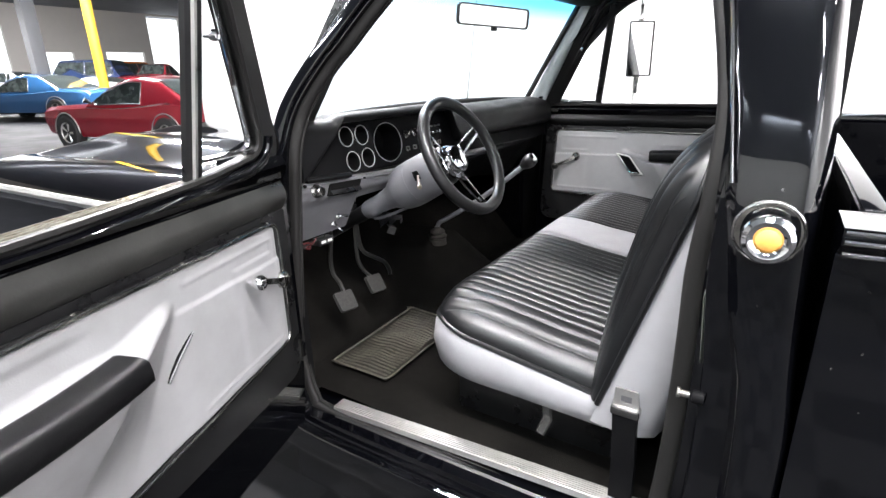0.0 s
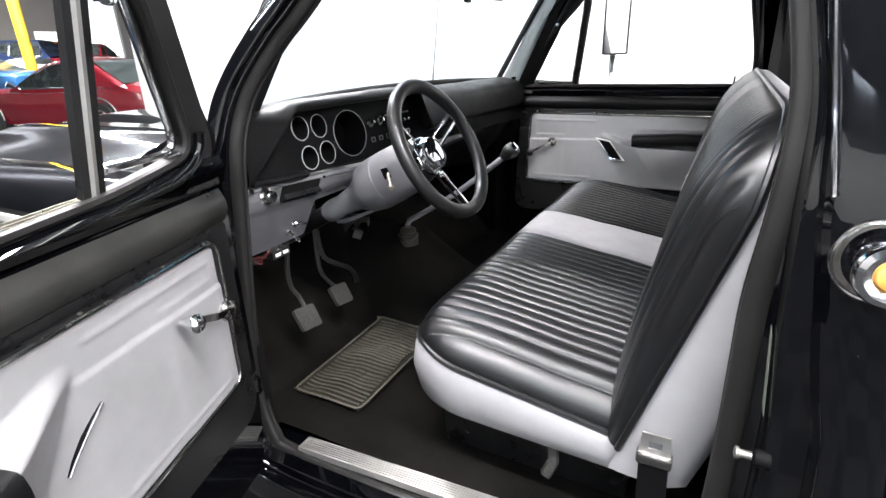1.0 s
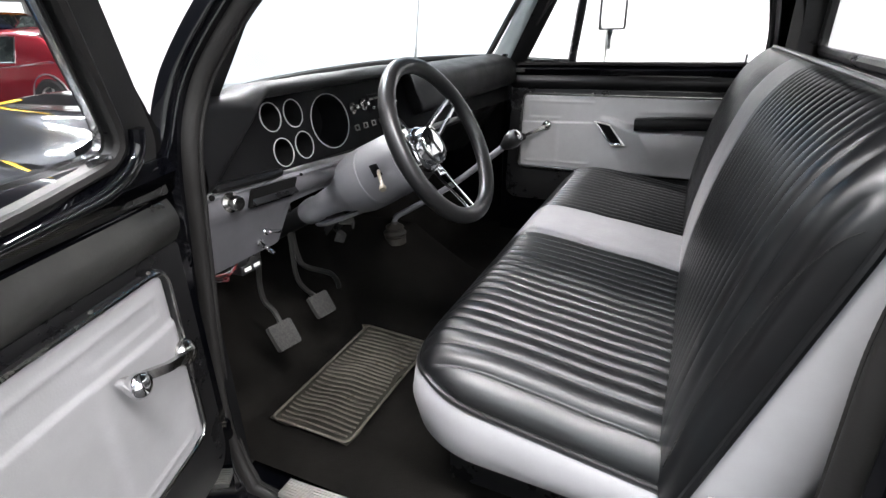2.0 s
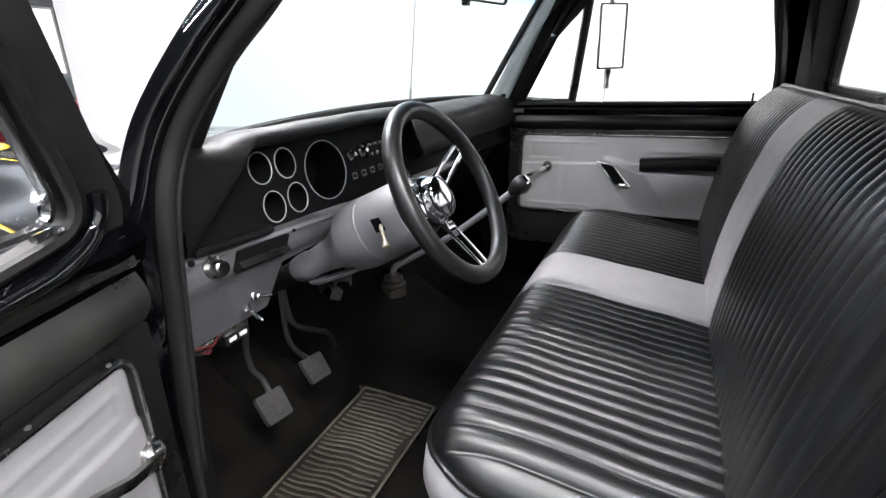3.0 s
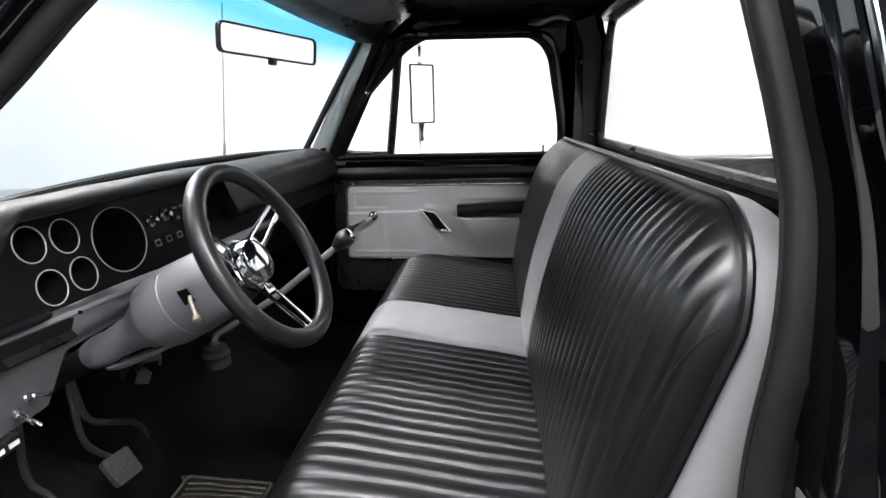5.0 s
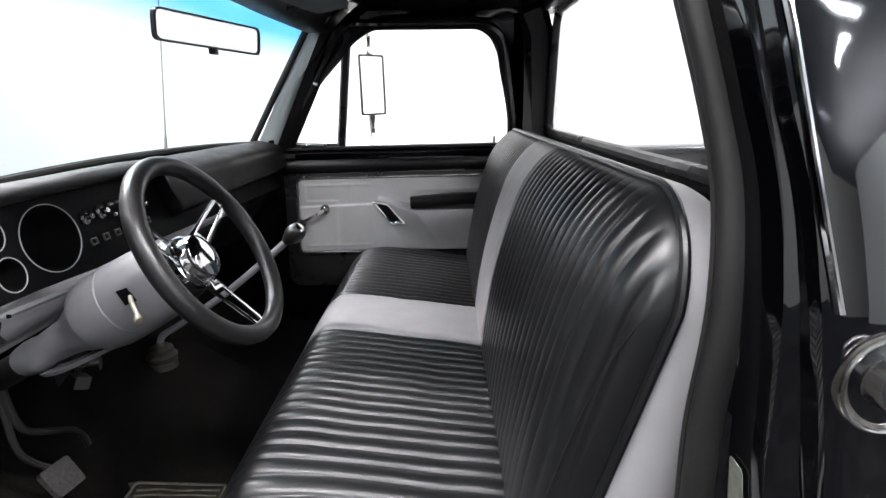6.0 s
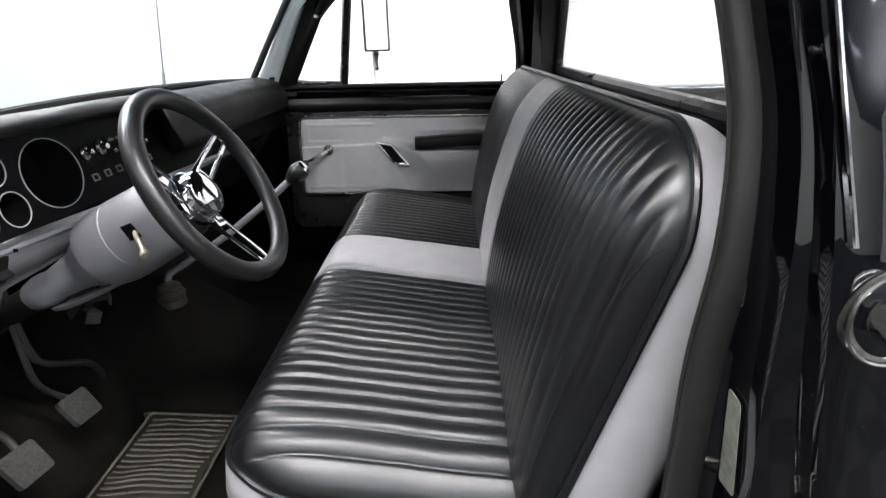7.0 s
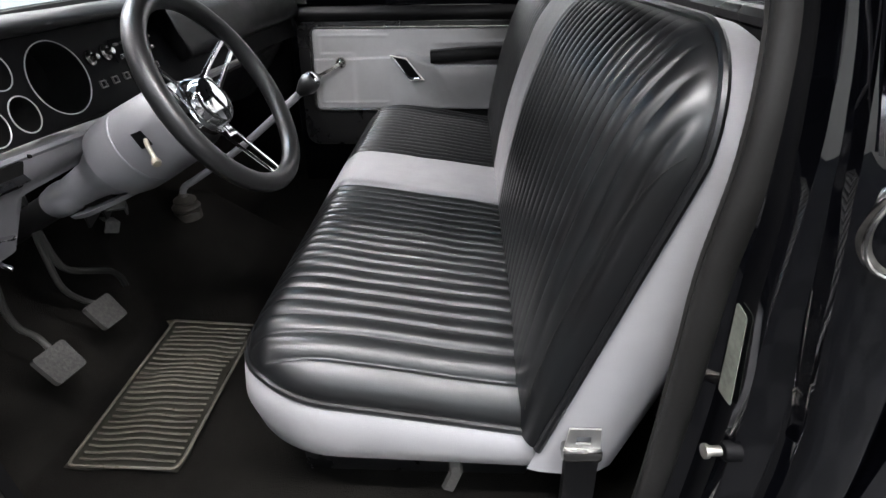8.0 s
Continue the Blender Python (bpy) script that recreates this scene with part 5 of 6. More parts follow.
bm = bmesh.new()
rbox(bm, (-0.008, -0.012, -0.044), (0.006, 0.012, -0.030), 0.002)
o = part("lever", bm, satin_black, rv)
moved(o, Matrix.Translation(RC0))
bm = bmesh.new()
tube(bm, [RC0 - rn * 0.004, RC0 + Vector((-0.03, 0.005, 0.008)), RC0 + Vector((-0.05, 0.01, 0.03))], 0.007, 8)
part("stem", bm, satin_black, rv)

# sun visors
for s in (-1, 1):
    bm = bmesh.new()
    y0, y1 = (0.07, 0.53)
    o = rounded([(0.13, s * y0), (0.13, s * y1), (0.305, s * (y1 - 0.05)), (0.305, s * (y0 + 0.03))], 0.03, 4)
    plate(bm, [(p.x, p.y, 1.742 + (p.x - 0.13) * 0.12) for p in o], (0, 0, 0.016))
    bmesh.ops.bevel(bm, geom=[e for e in bm.edges if e.calc_face_angle(0) > 0.8], offset=0.005, segments=2, affect="EDGES")
    part("sun_visor", bm, visor_vinyl, truck, "grey vinyl sun visor")

# outside mirror on the passenger side
om = empty("side_mirror", truck)
om["label"] = "tall rectangular chrome side mirror on thin rods"
oc, oy = Vector((0.280, 1.118, 1.553)), Vector((0.092, 0.080, 0)).normalized()
on = Vector((oy.y, -oy.x, 0))
sh = rounded([(-0.064, -0.126), (0.064, -0.126), (0.064, 0.126), (-0.064, 0.126)], 0.010, 4)
si = rounded([(-0.057, -0.119), (0.057, -0.119), (0.057, 0.119), (-0.057, 0.119)], 0.006, 4)
U3 = Vector((0, 0, 1))
bm = bmesh.new()
ring = [[bm.verts.new(oc - on * d + oy * p.x * k + U3 * p.y * k) for p in sh] for d, k in ((0, 1.0), (0.003, 1.0), (0.012, 0.90), (0.018, 0.7))]
for r0, r1 in zip(ring, ring[1:]):
    for i in range(len(r0)):
        bm.faces.new((r0[i], r0[(i + 1) % len(r0)], r1[(i + 1) % len(r0)], r1[i]))
bm.faces.new(ring[0][::-1])
bm.faces.new(ring[-1])
part("housing", bm, chrome, om)
bm = bmesh.new()
ring_plate(bm, [oc + oy * p.x + U3 * p.y for p in sh], [oc + oy * p.x + U3 * p.y for p in si], on * 0.005)
part("frame", bm, satin_black, om)
bm = bmesh.new()
plate(bm, [oc + on * 0.001 + oy * p.x + U3 * p.y for p in si], on * 0.001)
part("mirror_glass", bm, mirror_face, om, smooth=0)
bm = bmesh.new()
tube(bm, smooth_path([(0.27, 0.89, 1.79), (0.275, 1.05, 1.80), oc + Vector((0, 0, 0.19)) - on * 0.016, oc + Vector((0, 0, 0.126)) - on * 0.022, oc + Vector((-0.005, 0, -0.126)) - on * 0.022, oc + Vector((-0.01, 0, -0.24)) - on * 0.016, (0.26, 1.0, 1.25), (0.25, 0.90, 1.22)], 5), 0.006, 8)
part("rod", bm, brushed, om)
for e in (1, -1):
    bm = bmesh.new()
    revolve(bm, [(0.0, -0.004), (0.013, -0.002), (0.013, 0.012), (0.009, 0.020), (0.007, 0.055), (0.010, 0.060), (0.010, 0.074), (0, 0.078)], oc + Vector((0, 0, 0.128 * e)) - on * 0.010, (0, 0, e), 14)
    part("swivel", bm, worn_chrome, om, "chrome mirror swivel")

# belt buckle, seat track, striker and sticker
bk = empty("belt_buckle", truck)
bk["label"] = "seat belt buckle on a black stalk"
bm = bmesh.new()
sweep(bm, [(0.752, -0.775, 0.60), (0.752, -0.775, 0.72), (0.747, -0.778, 0.845)], [(-0.022, -0.010), (0.022, -0.010), (0.022, 0.010), (-0.022, 0.010)], up=(0, 1, 0))
part("stalk", bm, dull_black, bk)
bm = bmesh.new()
ring_plate(bm, [(0.747 + a, -0.782, 0.876 + b) for a, b in ((-0.024, -0.02), (0.024, -0.02), (0.021, 0.018), (-0.021, 0.018))], [(0.747 + a, -0.782, 0.872 + b) for a, b in ((-0.010, -0.006), (0.010, -0.006), (0.010, 0.008), (-0.010, 0.008))], (0, 0.003, 0))
part("tongue", bm, brushed, bk, "worn metal belt tongue", smooth=0)
bm = bmesh.new()
rbox(bm, (0.720, -0.791, 0.838), (0.774, -0.766, 0.858), 0.005)
part("buckle_head", bm, worn_chrome, bk, "worn metal buckle head")
bm = bmesh.new()
sweep(bm, [(0.57, -0.725, 0.77), (0.575, -0.73, 0.73), (0.562, -0.735, 0.695)], [(-0.007, -0.003), (0.008, -0.003), (0.011, 0.003), (-0.011, 0.003)], up=(0, 1, 0))
part("seat_track_lever", bm, pedal_rubber, truck)
for s in (-1, 1):
    bm = bmesh.new()
    rbox(bm, (0.30, s * 0.62 - 0.03, 0.62), (0.70, s * 0.62 + 0.03, 0.76), 0.006)
    part("seat_riser", bm, satin_black, truck)
bm = bmesh.new()
revolve(bm, [(0.011, 0), (0.011, 0.014), (0.009, 0.017), (0.0, 0.018)], (0.878, -0.878, 0.978), (-1, -0.05, 0.03), 24)
part("striker_boss", bm, dull_black, truck)
bm = bmesh.new()
revolve(bm, [(0.0055, 0), (0.0055, 0.013), (0.0080, 0.014), (0.0080, 0.018), (0.005, 0.019), (0, 0.019)], (0.858, -0.880, 0.980), (-1, -0.08, 0.03), 18)
part("door_striker", bm, steel, truck, "steel door striker bolt")
bm = bmesh.new()
plate(bm, [(0.8555 + (1.139 - p.y) * 0.080, p.x, p.y) for p in rounded([(-0.832, 1.140), (-0.8545, 1.137), (-0.8625, 1.027), (-0.8335, 1.023)], 0.005, 3)], (-0.0008, 0, 0))
part("jamb_sticker", bm, sticker_paper, truck, "faded worn paper jamb sticker", smooth=0)

# shoulder belt hanging at the far rear post
belt_ = empty("seat_belt", truck)
belt_["label"] = "black shoulder belt hanging on the rear post"
bm = bmesh.new()
sweep(bm, smooth_path([(0.87, 0.690, 1.785), (0.890, 0.692, 1.70), (0.897, 0.694, 1.62), (0.899, 0.697, 1.50), (0.897, 0.70, 1.30)], 5), [(-0.020, -0.001), (0.020, -0.001), (0.020, 0.001), (-0.020, 0.001)], up=(0, 1, 0))
part("strap", bm, rubber, belt_)
bm = bmesh.new()
rbox(bm, (0.882, 0.682, 1.605), (0.917, 0.692, 1.650), 0.003)
part("anchor_plate", bm, dull_black, belt_)
bm = bmesh.new()
revolve(bm, [(0.009, 0), (0.009, 0.003), (0.005, 0.006), (0, 0.007)], (0.899, 0.682, 1.632), (0, -1, 0), 12)
part("bolt", bm, steel, belt_)

# round cab marker light on the pillar
ml = empty("marker_light", truck)
ml["label"] = "round chrome marker light with orange lens"
mo = Vector((0.921, -0.909, 1.259))
out_n = (0.03, -1, 0.03)
bm = bmesh.new()
revolve(bm, [(0.041, -0.012), (0.041, 0.001), (0.0385, 0.002), (0.036, -0.001), (0.030, -0.003), (0.018, -0.003)], mo, out_n, 40)
base_dish = part("base_dish", bm, material("dirty_dish_metal", (0.10, 0.097, 0.09), rough=0.4, metal=0.7, rough_var=0.15, mix=(0.025, 0.024, 0.022), mix_scale=60, mix_amount=0.9), ml, "dull dirty metal dish")
bm = bmesh.new()
ring_a = Vector(out_n).normalized().orthogonal().normalized()
ring_b = Vector(out_n).normalized().cross(ring_a)
tube(bm, [mo + Vector(out_n).normalized() * 0.002 + 0.0395 * (math.cos(6.28318 * k / 48) * ring_a + math.sin(6.28318 * k / 48) * ring_b) for k in range(48)], 0.0022, 8, closed=True)
part("rim", bm, worn_chrome, base_dish, "thin chrome rim")
bm = bmesh.new()
revolve(bm, [(0.022, -0.003), (0.0205, 0.0), (0.0200, 0.008), (0.0195, 0.024), (0.023, 0.028), (0.028, 0.031), (0.0305, 0.036), (0.0305, 0.041), (0.0285, 0.045), (0.023, 0.0475), (0.017, 0.046), (0.0140, 0.043)], mo, out_n, 40)
part("bezel", bm, chrome, ml, "chrome bezel")
bm = bmesh.new()
revolve(bm, [(0.0140, 0.042), (0.0132, 0.046), (0.009, 0.048), (0, 0.0495)], mo, out_n, 32)
part("lens", bm, orange_lens, ml, "orange lens")
bm = bmesh.new()
sweep(bm, [(0.872, -0.910, 1.318), (0.857, -0.881, 1.42), (0.842, -0.854, 1.52), (0.815, -0.815, 1.66), (0.77, -0.80, 1.71)], [(-0.0022, -0.003), (0.0022, -0.003), (0.0022, 0.002), (0.001, 0.0035), (-0.001, 0.0035), (-0.0022, 0.002)], up=(0, -1, 0))
part("drip_strip", bm, chrome, truck, "thin chrome drip strip")

# ---------------------------------------------------------------- front sheet metal and bed
bm = bmesh.new()


def hood_pt(u, v):
    x = -0.30 - 1.55 * u
    y = -0.74 + 1.48 * v
    e = 1 - abs(2 * v - 1) ** 2.2
    return Vector((x, y, 1.186 + 0.062 * e + 0.018 * (1 - u) - 0.04 * max(0, u - 0.9) / 0.1 + 0.012 * math.exp(-((abs(y) - 0.42) / 0.08) ** 2) - 0.010 * math.exp(-((abs(y) - 0.26) / 0.10) ** 2) + 0.0035 * noise.noise((x * 2.3, y * 3.1, 1.7))))


surface(bm, hood_pt, 60, 80)
part("hood", bm, black_paint, truck, "glossy black hood", smooth=60)
bm = bmesh.new()
sweep(bm, [(-0.30, -0.74, 1.24), (-0.30, 0.74, 1.24)], [(-0.16, -0.05), (0.02, -0.05), (0.05, 0.07), (0.01, 0.072), (-0.16, 0.006)])
part("cowl", bm, black_paint, truck)
for s in (-1, 1):
    bm = bmesh.new()
    sweep(bm, [(-0.17, s * 0.80, 1.15), (-0.9, s * 0.80, 1.145), (-1.7, s * 0.80, 1.13), (-1.95, s * 0.78, 1.10)], [(a * s, b) for a, b in ((-0.06, 0.058), (-0.02, 0.06), (0.03, 0.055), (0.07, 0.045), (0.10, 0.03), (0.12, 0.01), (0.133, -0.015), (0.14, -0.045), (0.13, -0.07), (0.115, -0.085), (0.115, -0.3), (0.10, -0.6), (0.0, -0.6), (-0.06, -0.3))])
    part("front_fender", bm, black_paint, truck, smooth=40)
    bm = bmesh.new()
    sweep(bm, [(-1.9, s * 0.915, 1.080), (-1.6, s * 0.942, 1.100), (-0.9, s * 0.943, 1.112), (-0.19, s * 0.943, 1.120)], [(-0.004, -0.014), (0.004, -0.014), (0.010, 0.0), (0.004, 0.014), (-0.004, 0.014), (-0.010, 0.0)])
    part("fender_moulding", bm, brushed, truck, "bright side moulding")
    # bed sides
    bm = bmesh.new()
    sweep(bm, [(0.992, s * 0.90, 0.985), (1.0, s * 0.90, 0.985), (3.1, s * 0.90, 0.985)], [(a * s, b) for a, b in ((-0.05, 0.30), (0.040, 0.30), (0.052, 0.296), (0.056, 0.286), (0.056, 0.262), (0.050, 0.25), (0.055, 0.0), (0.04, -0.42), (0.0, -0.45), (-0.02, 0.26), (-0.05, 0.28))])
    part("bed_side", bm, black_paint, truck, smooth=40)
    for z in (1.281, 1.270, 1.256):
        bm = bmesh.new()
        tube(bm, [(0.994, s * 0.957, z), (3.1, s * 0.957, z)], 0.0028, 6)
        part("bed_trim", bm, chrome, truck)
bm = bmesh.new()
rbox(bm, (1.012, -0.85, 1.255), (1.048, 0.85, 1.2855), 0.006)
rbox(bm, (1.020, -0.85, 0.62), (1.040, 0.85, 1.26), 0.004)
part("bed_front_wall", bm, black_paint, truck)
bm = bmesh.new()
rbox(bm, (1.08, -0.88, 0.58), (3.1, 0.88, 0.63), 0.01)
part("bed_floor", bm, satin_black, truck)
bm = bmesh.new()
rbox(bm, (3.06, -0.85, 0.62), (3.1, 0.85, 1.29), 0.012)
part("tailgate", bm, black_paint, truck)
tyre = material("tyre_rubber", (0.018, 0.018, 0.018), rough=0.75, bump=0.2, bump_scale=80, mix=(0.03, 0.03, 0.03))


def road_wheel(at, r, w, parent, s):
    wh = empty("wheel", parent)
    bm = bmesh.new()
    revolve(bm, [(r * 0.62, -w / 2), (r * 0.9, -w / 2), (r, -w / 3), (r, w / 3), (r * 0.9, w / 2), (r * 0.62, w / 2), (r * 0.62, -w / 2)], at, (0, s, 0), 28)
    part("tyre", bm, tyre, wh)
    bm = bmesh.new()
    revolve(bm, [(r * 0.63, w * 0.42), (r * 0.58, w * 0.45), (r * 0.52, w * 0.1), (r * 0.2, w * 0.12), (r * 0.16, w * 0.3), (0, w * 0.32)], at, (0, s, 0), 28)
    for i in range(5):
        t = 6.28318 * i / 5
        a = Vector(at) + Vector((math.cos(t) * r * 0.1, s * w * 0.28, math.sin(t) * r * 0.1))
        b = Vector(at) + Vector((math.cos(t) * r * 0.58, s * w * 0.36, math.sin(t) * r * 0.58))
        tube(bm, [a, b], r * 0.07, 6)
    part("rim", bm, brushed, wh)


for x in (-1.35, 2.0):
    for s in (-1, 1):
        road_wheel((x, s * 0.80, 0.36 + hall_z(x, s * 0.80)), 0.36, 0.24, truck, s)
bm = bmesh.new()
for s in (-1, 1):
    rbox(bm, (-1.9, s * 0.45 - 0.05, 0.38), (3.0, s * 0.45 + 0.05, 0.52), 0.01)
for x in (-1.35, 2.0):
    rbox(bm, (x - 0.05, -0.75, 0.30), (x + 0.05, 0.75, 0.42), 0.01)
part("chassis", bm, satin_black, truck)
# whip aerial on the far fender
bm = bmesh.new()
tube(bm, [(-0.46, 0.70, 1.12), (-0.46, 0.715, 1.30), (-0.458, 0.73, 1.375)], [0.008, 0.0065, 0.005], 8)
tube(bm, [(-0.458, 0.73, 1.375), (-0.44, 0.815, 1.90)], 0.0026, 6)
part("aerial", bm, steel, truck, "thin steel whip aerial")

# ---------------------------------------------------------------- loose mat on the carpet
fm = empty("floor_mat")
tagged(fm, "clear ribbed vinyl floor mat on black carpet", "floor mat")
bm = bmesh.new()
MX0, MX1, MY0, MY1 = -0.145, 0.072, -0.672, -0.252


def mat_pt(u, v):
    x = MX0 + (MX1 - MX0) * u + 0.010 * noise.noise((u * 2, v * 6, 3.1)) - 0.010 * math.exp(-((v - 0.62) / 0.14) ** 2) * u
    y = MY0 + (MY1 - MY0) * v + 0.006 * noise.noise((u * 3, v * 2, 9.4))
    return Vector((x, y, 0.634 + 0.007 * noise.noise((u * 3, v * 5, 7)) + 0.022 * max(0, v - 0.88) / 0.12 * max(0, 0.6 - u)))


surface(bm, mat_pt, 10, 20)
bmesh.ops.solidify(bm, geom=bm.faces[:], thickness=0.004)
part("sheet", bm, mat_rubber, fm)
bm = bmesh.new()
tube(bm, [mat_pt(u, v) + Vector((0, 0, 0.004)) for u, v in [(p.x, p.y) for p in rounded([(0.015, 0.01), (0.985, 0.01), (0.985, 0.99), (0.015, 0.99)], 0.05, 4)]], 0.0030, 6, closed=True)
part("rim", bm, mat_rib, fm)
for i in range(26):
    v = 0.05 + 0.9 * i / 25
    bm = bmesh.new()
    tube(bm, [mat_pt(0.07 + 0.86 * k / 14, v + 0.0022 * math.sin(k * 0.5 + i * 0.25) + 0.004 * noise.noise((k * 0.2, i * 0.6, 2.2))) + Vector((0, 0, 0.0025 + 0.002 * noise.noise((k, i, 0)))) for k in range(15)], 0.0024, 6)
    part("rib", bm, mat_rib, fm)

# ---------------------------------------------------------------- parked cars and columns in the hall


def paint(name, c):
    return material(name, c, rough=0.2, coat=1.0, rough_var=0.03, mix=tuple(v * 0.8 for v in c), mix_scale=1.0)


car_glass = material("car_window_glass", (0.012, 0.016, 0.016), rough=0.04, spec=0.8, mix=(0.10, 0.12, 0.115), mix_scale=5)


def parked_car(name, at, turn, body, label, category, L=4.7, Wd=1.85, Ht=1.33, cab=(0.36, 0.80), belt=0.86, box=0.0, hardtop=0, group="parked cars"):
    """A parked car: nose toward its own -x before the turn."""
    car = empty(name)
    tagged(car, label, category, group)
    hw = Wd / 2
    stations = [(0.0, 0.42, 0.70, 0.80), (0.03, 0.25, 0.80, 0.93), (0.12, 0.20, 0.84, 0.97), (0.34, 0.20, 0.88, 1.0), (0.5, 0.2, belt, 1.0), (0.68, 0.20, 0.90, 1.0), (0.80, 0.20, 0.94, 1.0), (0.93, 0.24, 0.90, 0.95), (0.985, 0.35, 0.84, 0.90), (1.0, 0.45, 0.78, 0.86)]
    bm = bmesh.new()
    rows = []
    for f, z0, z1, k in stations:
        z1 = z1 * belt / 0.86
        sec = [(-0.6, z0), (-0.93, z0 + 0.06), (-0.99, 0.5), (-1.0, 0.62), (-0.97, z1 - 0.08), (-0.86, z1), (0, z1 + 0.03), (0.86, z1), (0.97, z1 - 0.08), (1.0, 0.62), (0.99, 0.5), (0.93, z0 + 0.06), (0.6, z0)]
        rows.append([bm.verts.new((L * f - L / 2, y * hw * k, z)) for y, z in sec])
    for r, q in zip(rows, rows[1:]):
        for j in range(len(r)):
            bm.faces.new((r[j], r[(j + 1) % len(r)], q[(j + 1) % len(r)], q[j]))
    bm.faces.new(rows[0])
    bm.faces.new(rows[-1])
    part("body", bm, body, car, smooth=35)
    c0, c1 = (L * c - L / 2 for c in cab)
    zb = belt
    rake0, rake1 = 0.62 * (1 - box) + 0.12, 1.0 * (1 - box) + 0.10
    roof = [(c0 - 0.14, zb - 0.02, 0.90), (c0 + rake0 * 0.5, zb + (Ht - zb) * 0.56, 0.80), (c0 + rake0, Ht - 0.04, 0.70), (c0 + rake0 + 0.25, Ht, 0.68), (c1 - rake1 - 0.1, Ht - 0.015, 0.68), (c1 - rake1 * 0.65, Ht - 0.07, 0.70), (c1 - rake1 * 0.25, zb + (Ht - zb) * 0.45, 0.78), (c1 + 0.18, zb, 0.86)]

    def roof_at(x):
        for (xa, za, ka), (xb, zc, kb) in zip(roof, roof[1:]):
            if x <= xb:
                f = max(0.0, (x - xa) / (xb - xa))
                return za + (zc - za) * f, ka + (kb - ka) * f
        return roof[-1][1:]
    bm = bmesh.new()
    rows = []
    for k in range(31):
        x = roof[0][0] + (roof[-1][0] - roof[0][0]) * k / 30
        zt, kt = roof_at(x)
        kt = 0.93 - (0.93 - kt) * min(1, max(0.0, (zt - zb) / (Ht - zb)))
        sec = [(-0.95, zb - 0.08), (-0.93, min(zb, zt)), (-kt - 0.01, zt - 0.05 * min(1, max(0, (zt - zb) / 0.1))), (-kt + 0.05, zt - 0.01), (-kt * 0.5, zt + 0.02), (0, zt + 0.03), (kt * 0.5, zt + 0.02), (kt - 0.05, zt - 0.01), (kt + 0.01, zt - 0.05 * min(1, max(0, (zt - zb) / 0.1))), (0.93, min(zb, zt)), (0.95, zb - 0.08)]
        rows.append([bm.verts.new((x, y * hw, z)) for y, z in sec])
    for r, q in zip(rows, rows[1:]):
        for j in range(len(r) - 1):
            bm.faces.new((r[j], r[j + 1], q[j + 1], q[j]))
    part("cabin", bm, body, car, smooth=40)
    # side glass, windscreen and rear glass, each a pane a little proud of the cabin

    def side_pt(x, f, s):
        zt, kt = roof_at(x)
        kt = 0.93 - (0.93 - kt) * min(1, max(0.0, (zt - zb) / (Ht - zb)))
        z0, z1 = zb, zt - 0.055
        return Vector((x, s * (hw * (0.93 + (kt + 0.01 - 0.93) * f) + 0.006), z0 + (z1 - z0) * f))
    for s in (-1, 1):
        spans = [(c0 + 0.10, c0 + 0.10 + (c1 - c0) * 0.46), (c0 + 0.16 + (c1 - c0) * 0.46, c1 - rake1 * 0.72 if box < 0.4 else c1 - 0.15)]
        if hardtop:
            spans = [(c0 + 0.12, c0 + 0.16 + (c1 - c0) * 0.50)]
        for xa, xb in spans:
            if xb - xa < 0.15:
                continue
            bm = bmesh.new()
            surface(bm, lambda u, v: side_pt(xa + (xb - xa) * u * (1 - 0.10 * v * hardtop), 0.06 + 0.86 * v, s), 12, 4)
            part("side_window", bm, car_glass, car, smooth=60)
            bm = bmesh.new()
            loop = [(k / 10, 0.95) for k in range(11)] + [(1.0, f) for f in (0.7, 0.45, 0.2, 0.04)] + [(1 - k / 10, 0.04) for k in range(1, 11)] + [(0.0, f) for f in (0.2, 0.45, 0.7)]
            tube(bm, [side_pt(xa + (xb - xa) * u * (1 - 0.10 * v * hardtop), v, s) for u, v in loop], 0.013, 5, closed=True)
            part("window_trim", bm, chrome, car)
    for xa, xb in ((c0 - 0.06, c0 + rake0 - 0.03), (c1 + 0.05, c1 - rake1 * 0.75)):
        bm = bmesh.new()

        def glass_pt(u, v):
            x = xa + (xb - xa) * v
            zt, kt = roof_at(x)
            kt = 0.93 - (0.93 - kt) * min(1, max(0.0, (zt - zb) / (Ht - zb)))
            w = (2 * u - 1) * 0.9
            return Vector((x, hw * kt * w, zt + 0.035 - 0.03 * w * w))
        surface(bm, glass_pt, 10, 8)
        part("windscreen", bm, car_glass, car, smooth=60)
    bm = bmesh.new()
    tube(bm, [(-L / 2 - 0.02, -hw * 0.75, 0.48), (-L / 2 - 0.03, hw * 0.75, 0.48)], 0.06, 8)
    tube(bm, [(L / 2 + 0.0, -hw * 0.78, 0.50), (L / 2 + 0.0, hw * 0.78, 0.50)], 0.06, 8)
    part("bumper", bm, chrome, car)
    for f in (0.19, 0.79):
        for s in (-1, 1):
            road_wheel((L * f - L / 2, s * (hw - 0.085), 0.33), 0.33, 0.22, car, s)
            bm = bmesh.new()
            tube(bm, [(L * f - L / 2 + 0.375 * math.cos(a), s * hw * 0.992, 0.34 + 0.375 * math.sin(a)) for a in [math.pi * k / 16 for k in range(17)]], 0.012, 6)
            part("arch_lip", bm, brushed, car)
            # Black disc on the body side, standing for the shaded wheel well.
            bm = bmesh.new()
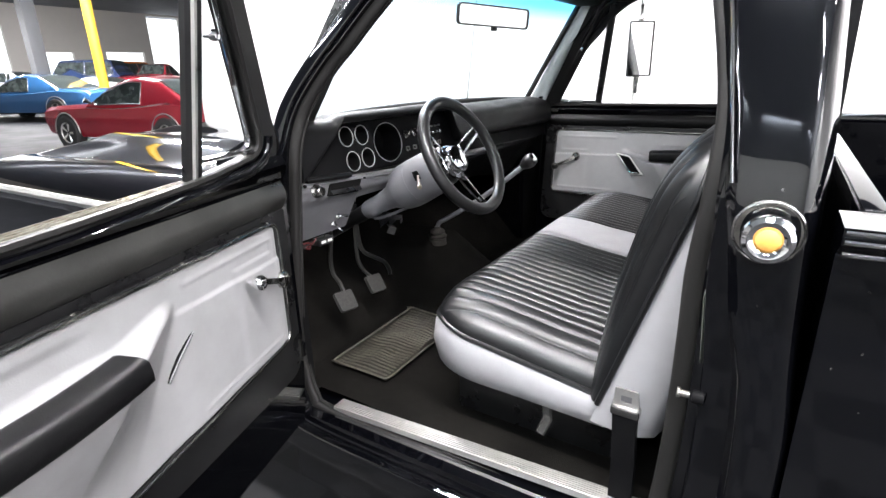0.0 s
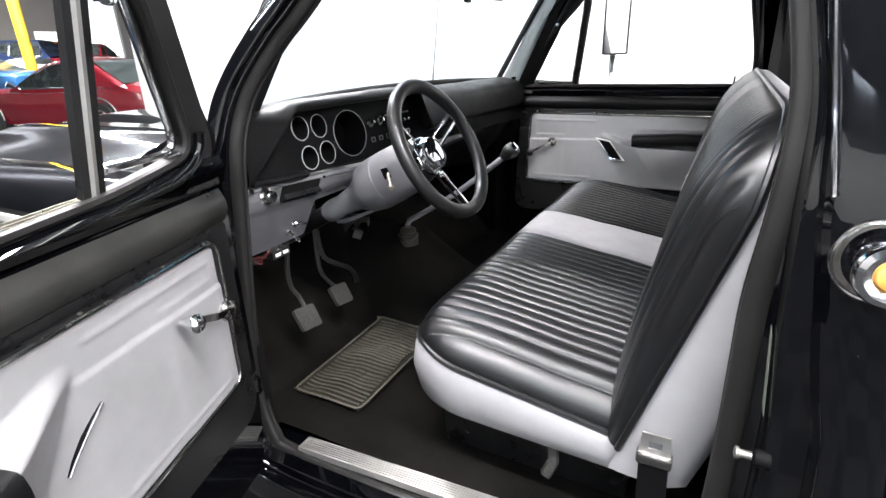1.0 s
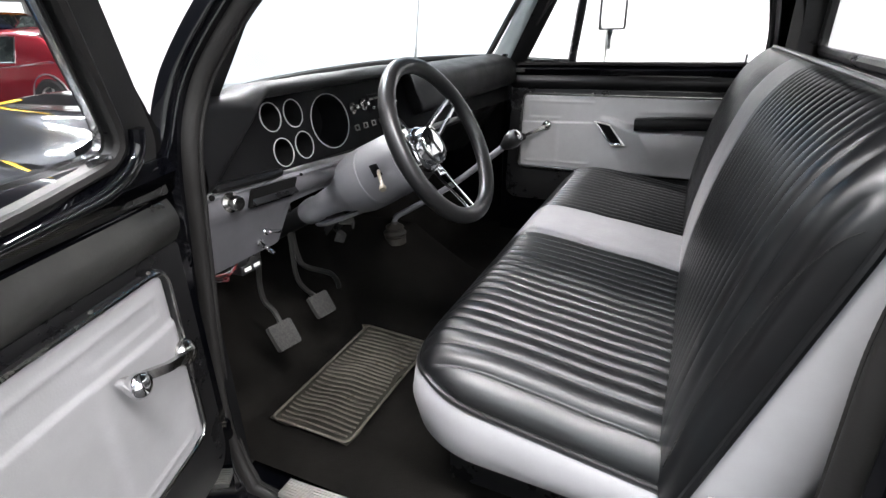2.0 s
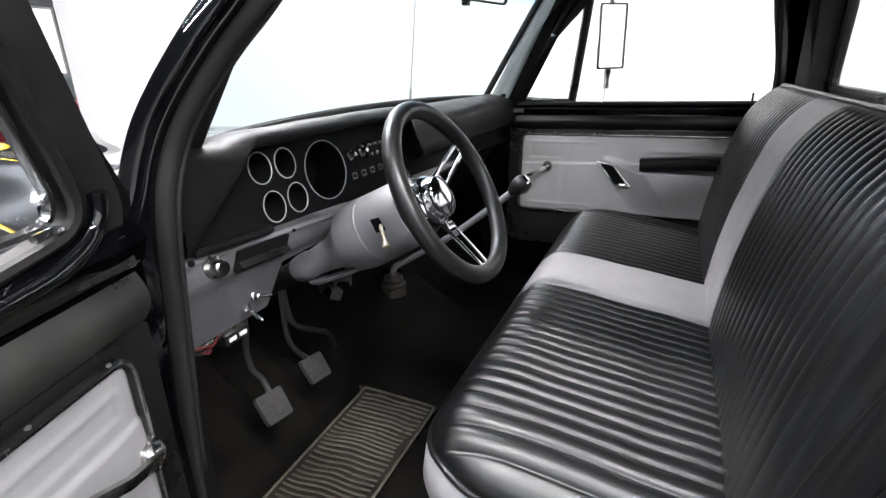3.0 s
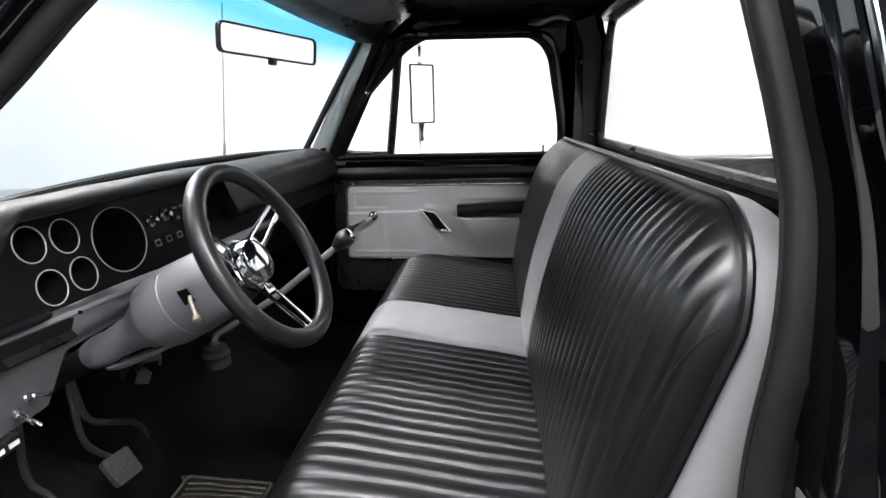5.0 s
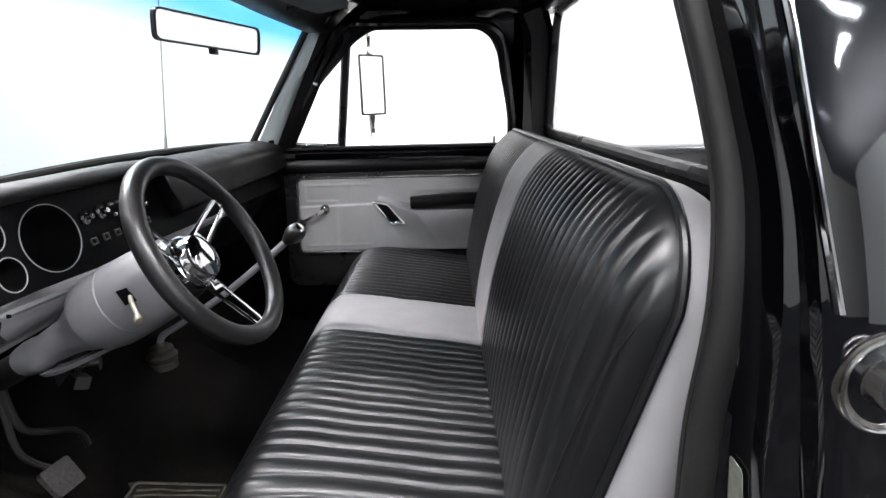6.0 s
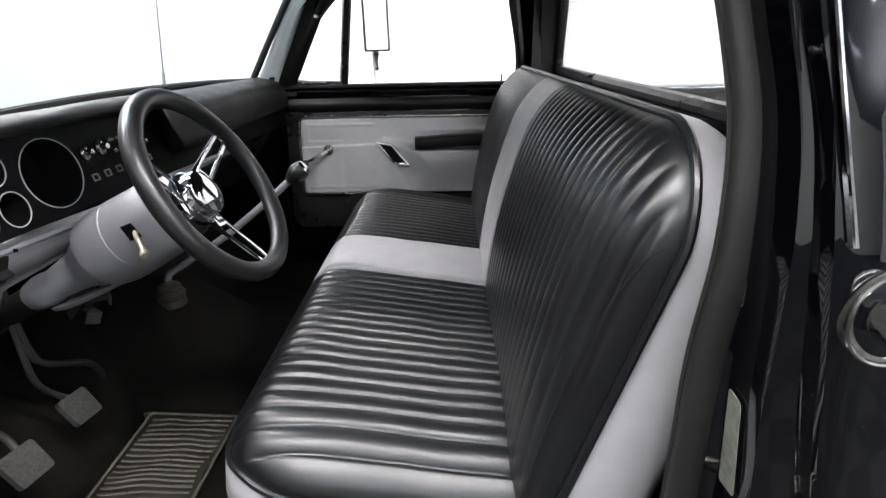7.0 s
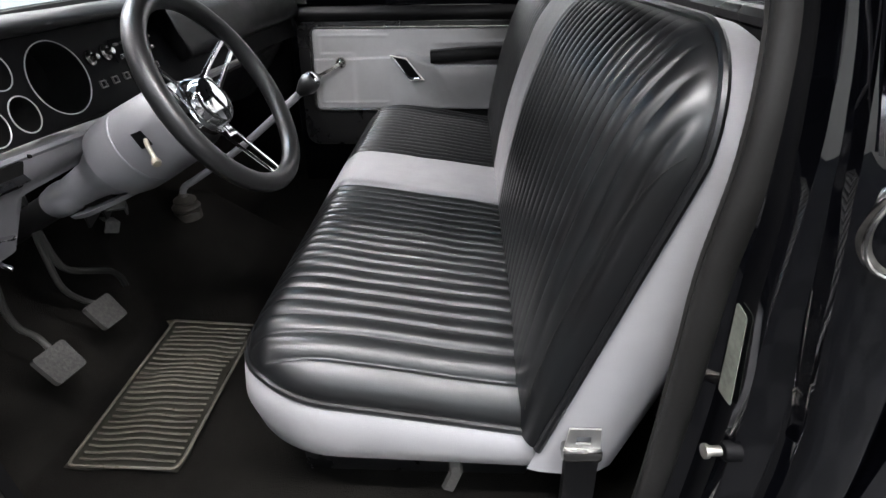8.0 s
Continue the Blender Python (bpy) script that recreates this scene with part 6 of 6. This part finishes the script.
            revolve(bm, [(0.37, -0.02), (0.37, 0.0), (0.0, 0.002)], (L * f - L / 2, s * (hw * 0.99), 0.34), (0, s, 0), 24)
            part("wheel_well_shade", bm, tyre, car)
    for s in (-1, 1):
        bm = bmesh.new()
        revolve(bm, [(0.09, 0), (0.085, 0.02), (0, 0.03)], (-L / 2 + 0.01, s * hw * 0.6, 0.66), (-1, 0, 0), 16)
        part("headlight", bm, chrome, car)
        bm = bmesh.new()
        tube(bm, [(c0 + 0.05, s * hw * 0.93, zb + 0.02), (c0 + 0.0, s * hw * 1.05, zb + 0.10)], [0.015, 0.05], 8)
        part("wing_mirror", bm, chrome, car)
    car.matrix_world = pose(at[0], at[1], hall_z(*at), 0, 0, turn)
    return car


red = paint("red_car_paint", (0.235, 0.012, 0.022))
blue = paint("blue_car_paint", (0.022, 0.085, 0.20))
navy = paint("navy_car_paint", (0.02, 0.035, 0.09))
silver = paint("silver_car_paint", (0.35, 0.36, 0.37))
orange = paint("orange_car_paint", (0.55, 0.16, 0.01))
parked_car("coupe", (-9.7, 4.3), 8, red, "red classic coupe parked on the hall floor", "car", cab=(0.36, 0.88), hardtop=1)
parked_car("coupe", (-19.2, 5.95), 22, blue, "blue classic muscle coupe parked in the hall", "car", L=5.2, Ht=1.36, hardtop=1)
parked_car("off_roader", (-31.0, 12.6), 35, navy, "dark blue off-roader parked in the hall", "car", Ht=1.95, belt=1.15, cab=(0.30, 0.98), box=0.7)
parked_car("coupe", (-25.5, 10.6), 25, silver, "silver-grey sports car parked in the hall", "car", Ht=1.2)
parked_car("pickup", (-28.5, 15.2), -62, red, "red pickup parked in the hall", "car", Ht=1.75, belt=1.05, cab=(0.3, 0.6), box=0.5)
parked_car("off_roader", (-33.0, 16.4), -60, orange, "orange off-roader parked in the hall", "car", Ht=1.9, belt=1.1, cab=(0.3, 0.95), box=0.8)
parked_car("sedan", (-37.0, 11.5), 30, silver, "pale sedan parked far off in the hall", "car", Ht=1.45)

for nm, x, y, r, mt, lab in (("column", -20.7, 8.68, 0.17, yellow_paint, "yellow painted steel column in the hall"), ("column", -34.4, 12.1, 0.34, grey_wall, "broad grey concrete column in the hall")):
    bm = bmesh.new()
    if r < 0.3:
        revolve(bm, [(r * 1.5, 0), (r * 1.5, 0.03), (r, 0.035), (r, 7.0)], (x, y, hall_z(x, y)), (0, 0, 1), 24)
    else:
        rbox(bm, (x - r, y - r, hall_z(x, y) - 0.1), (x + r, y + r, 7.0), 0.03)
    tagged(part(nm, bm, mt), lab, "column", kind="structure")
# end wall of the hall with bright openings
bm = bmesh.new()
XW = -46.0
bands = [(-30, 9.0), (14.9, 16.9), (19.1, 21.5), (24.6, 25.3), (28.2, 40)]
for y0, y1 in bands:
    rbox(bm, (XW - 0.3, y0, 0), (XW, y1, 7), 0)
for (y0, y1), (z0, z1) in (((9.0, 14.9), (5.9, 7)), ((16.9, 19.1), (3.8, 7)), ((21.5, 24.6), (3.9, 7)), ((25.3, 28.2), (6.85, 7))):
    rbox(bm, (XW - 0.3, y0, z0), (XW, y1, z1), 0)
tagged(part("wall_far", bm, hall_paint, smooth=0), "pale far wall of the hall with bright doorways", "wall", kind="structure")
bm = bmesh.new()
rbox(bm, (XW - 3.2, -30, -0.1), (XW - 3, 40, 8), 0)
tagged(part("backdrop", bm, glowing("daylight_outside", (0.95, 0.97, 1.0), 1.15), smooth=0), "bright daylight outside the hall doors", "sky", kind="structure")
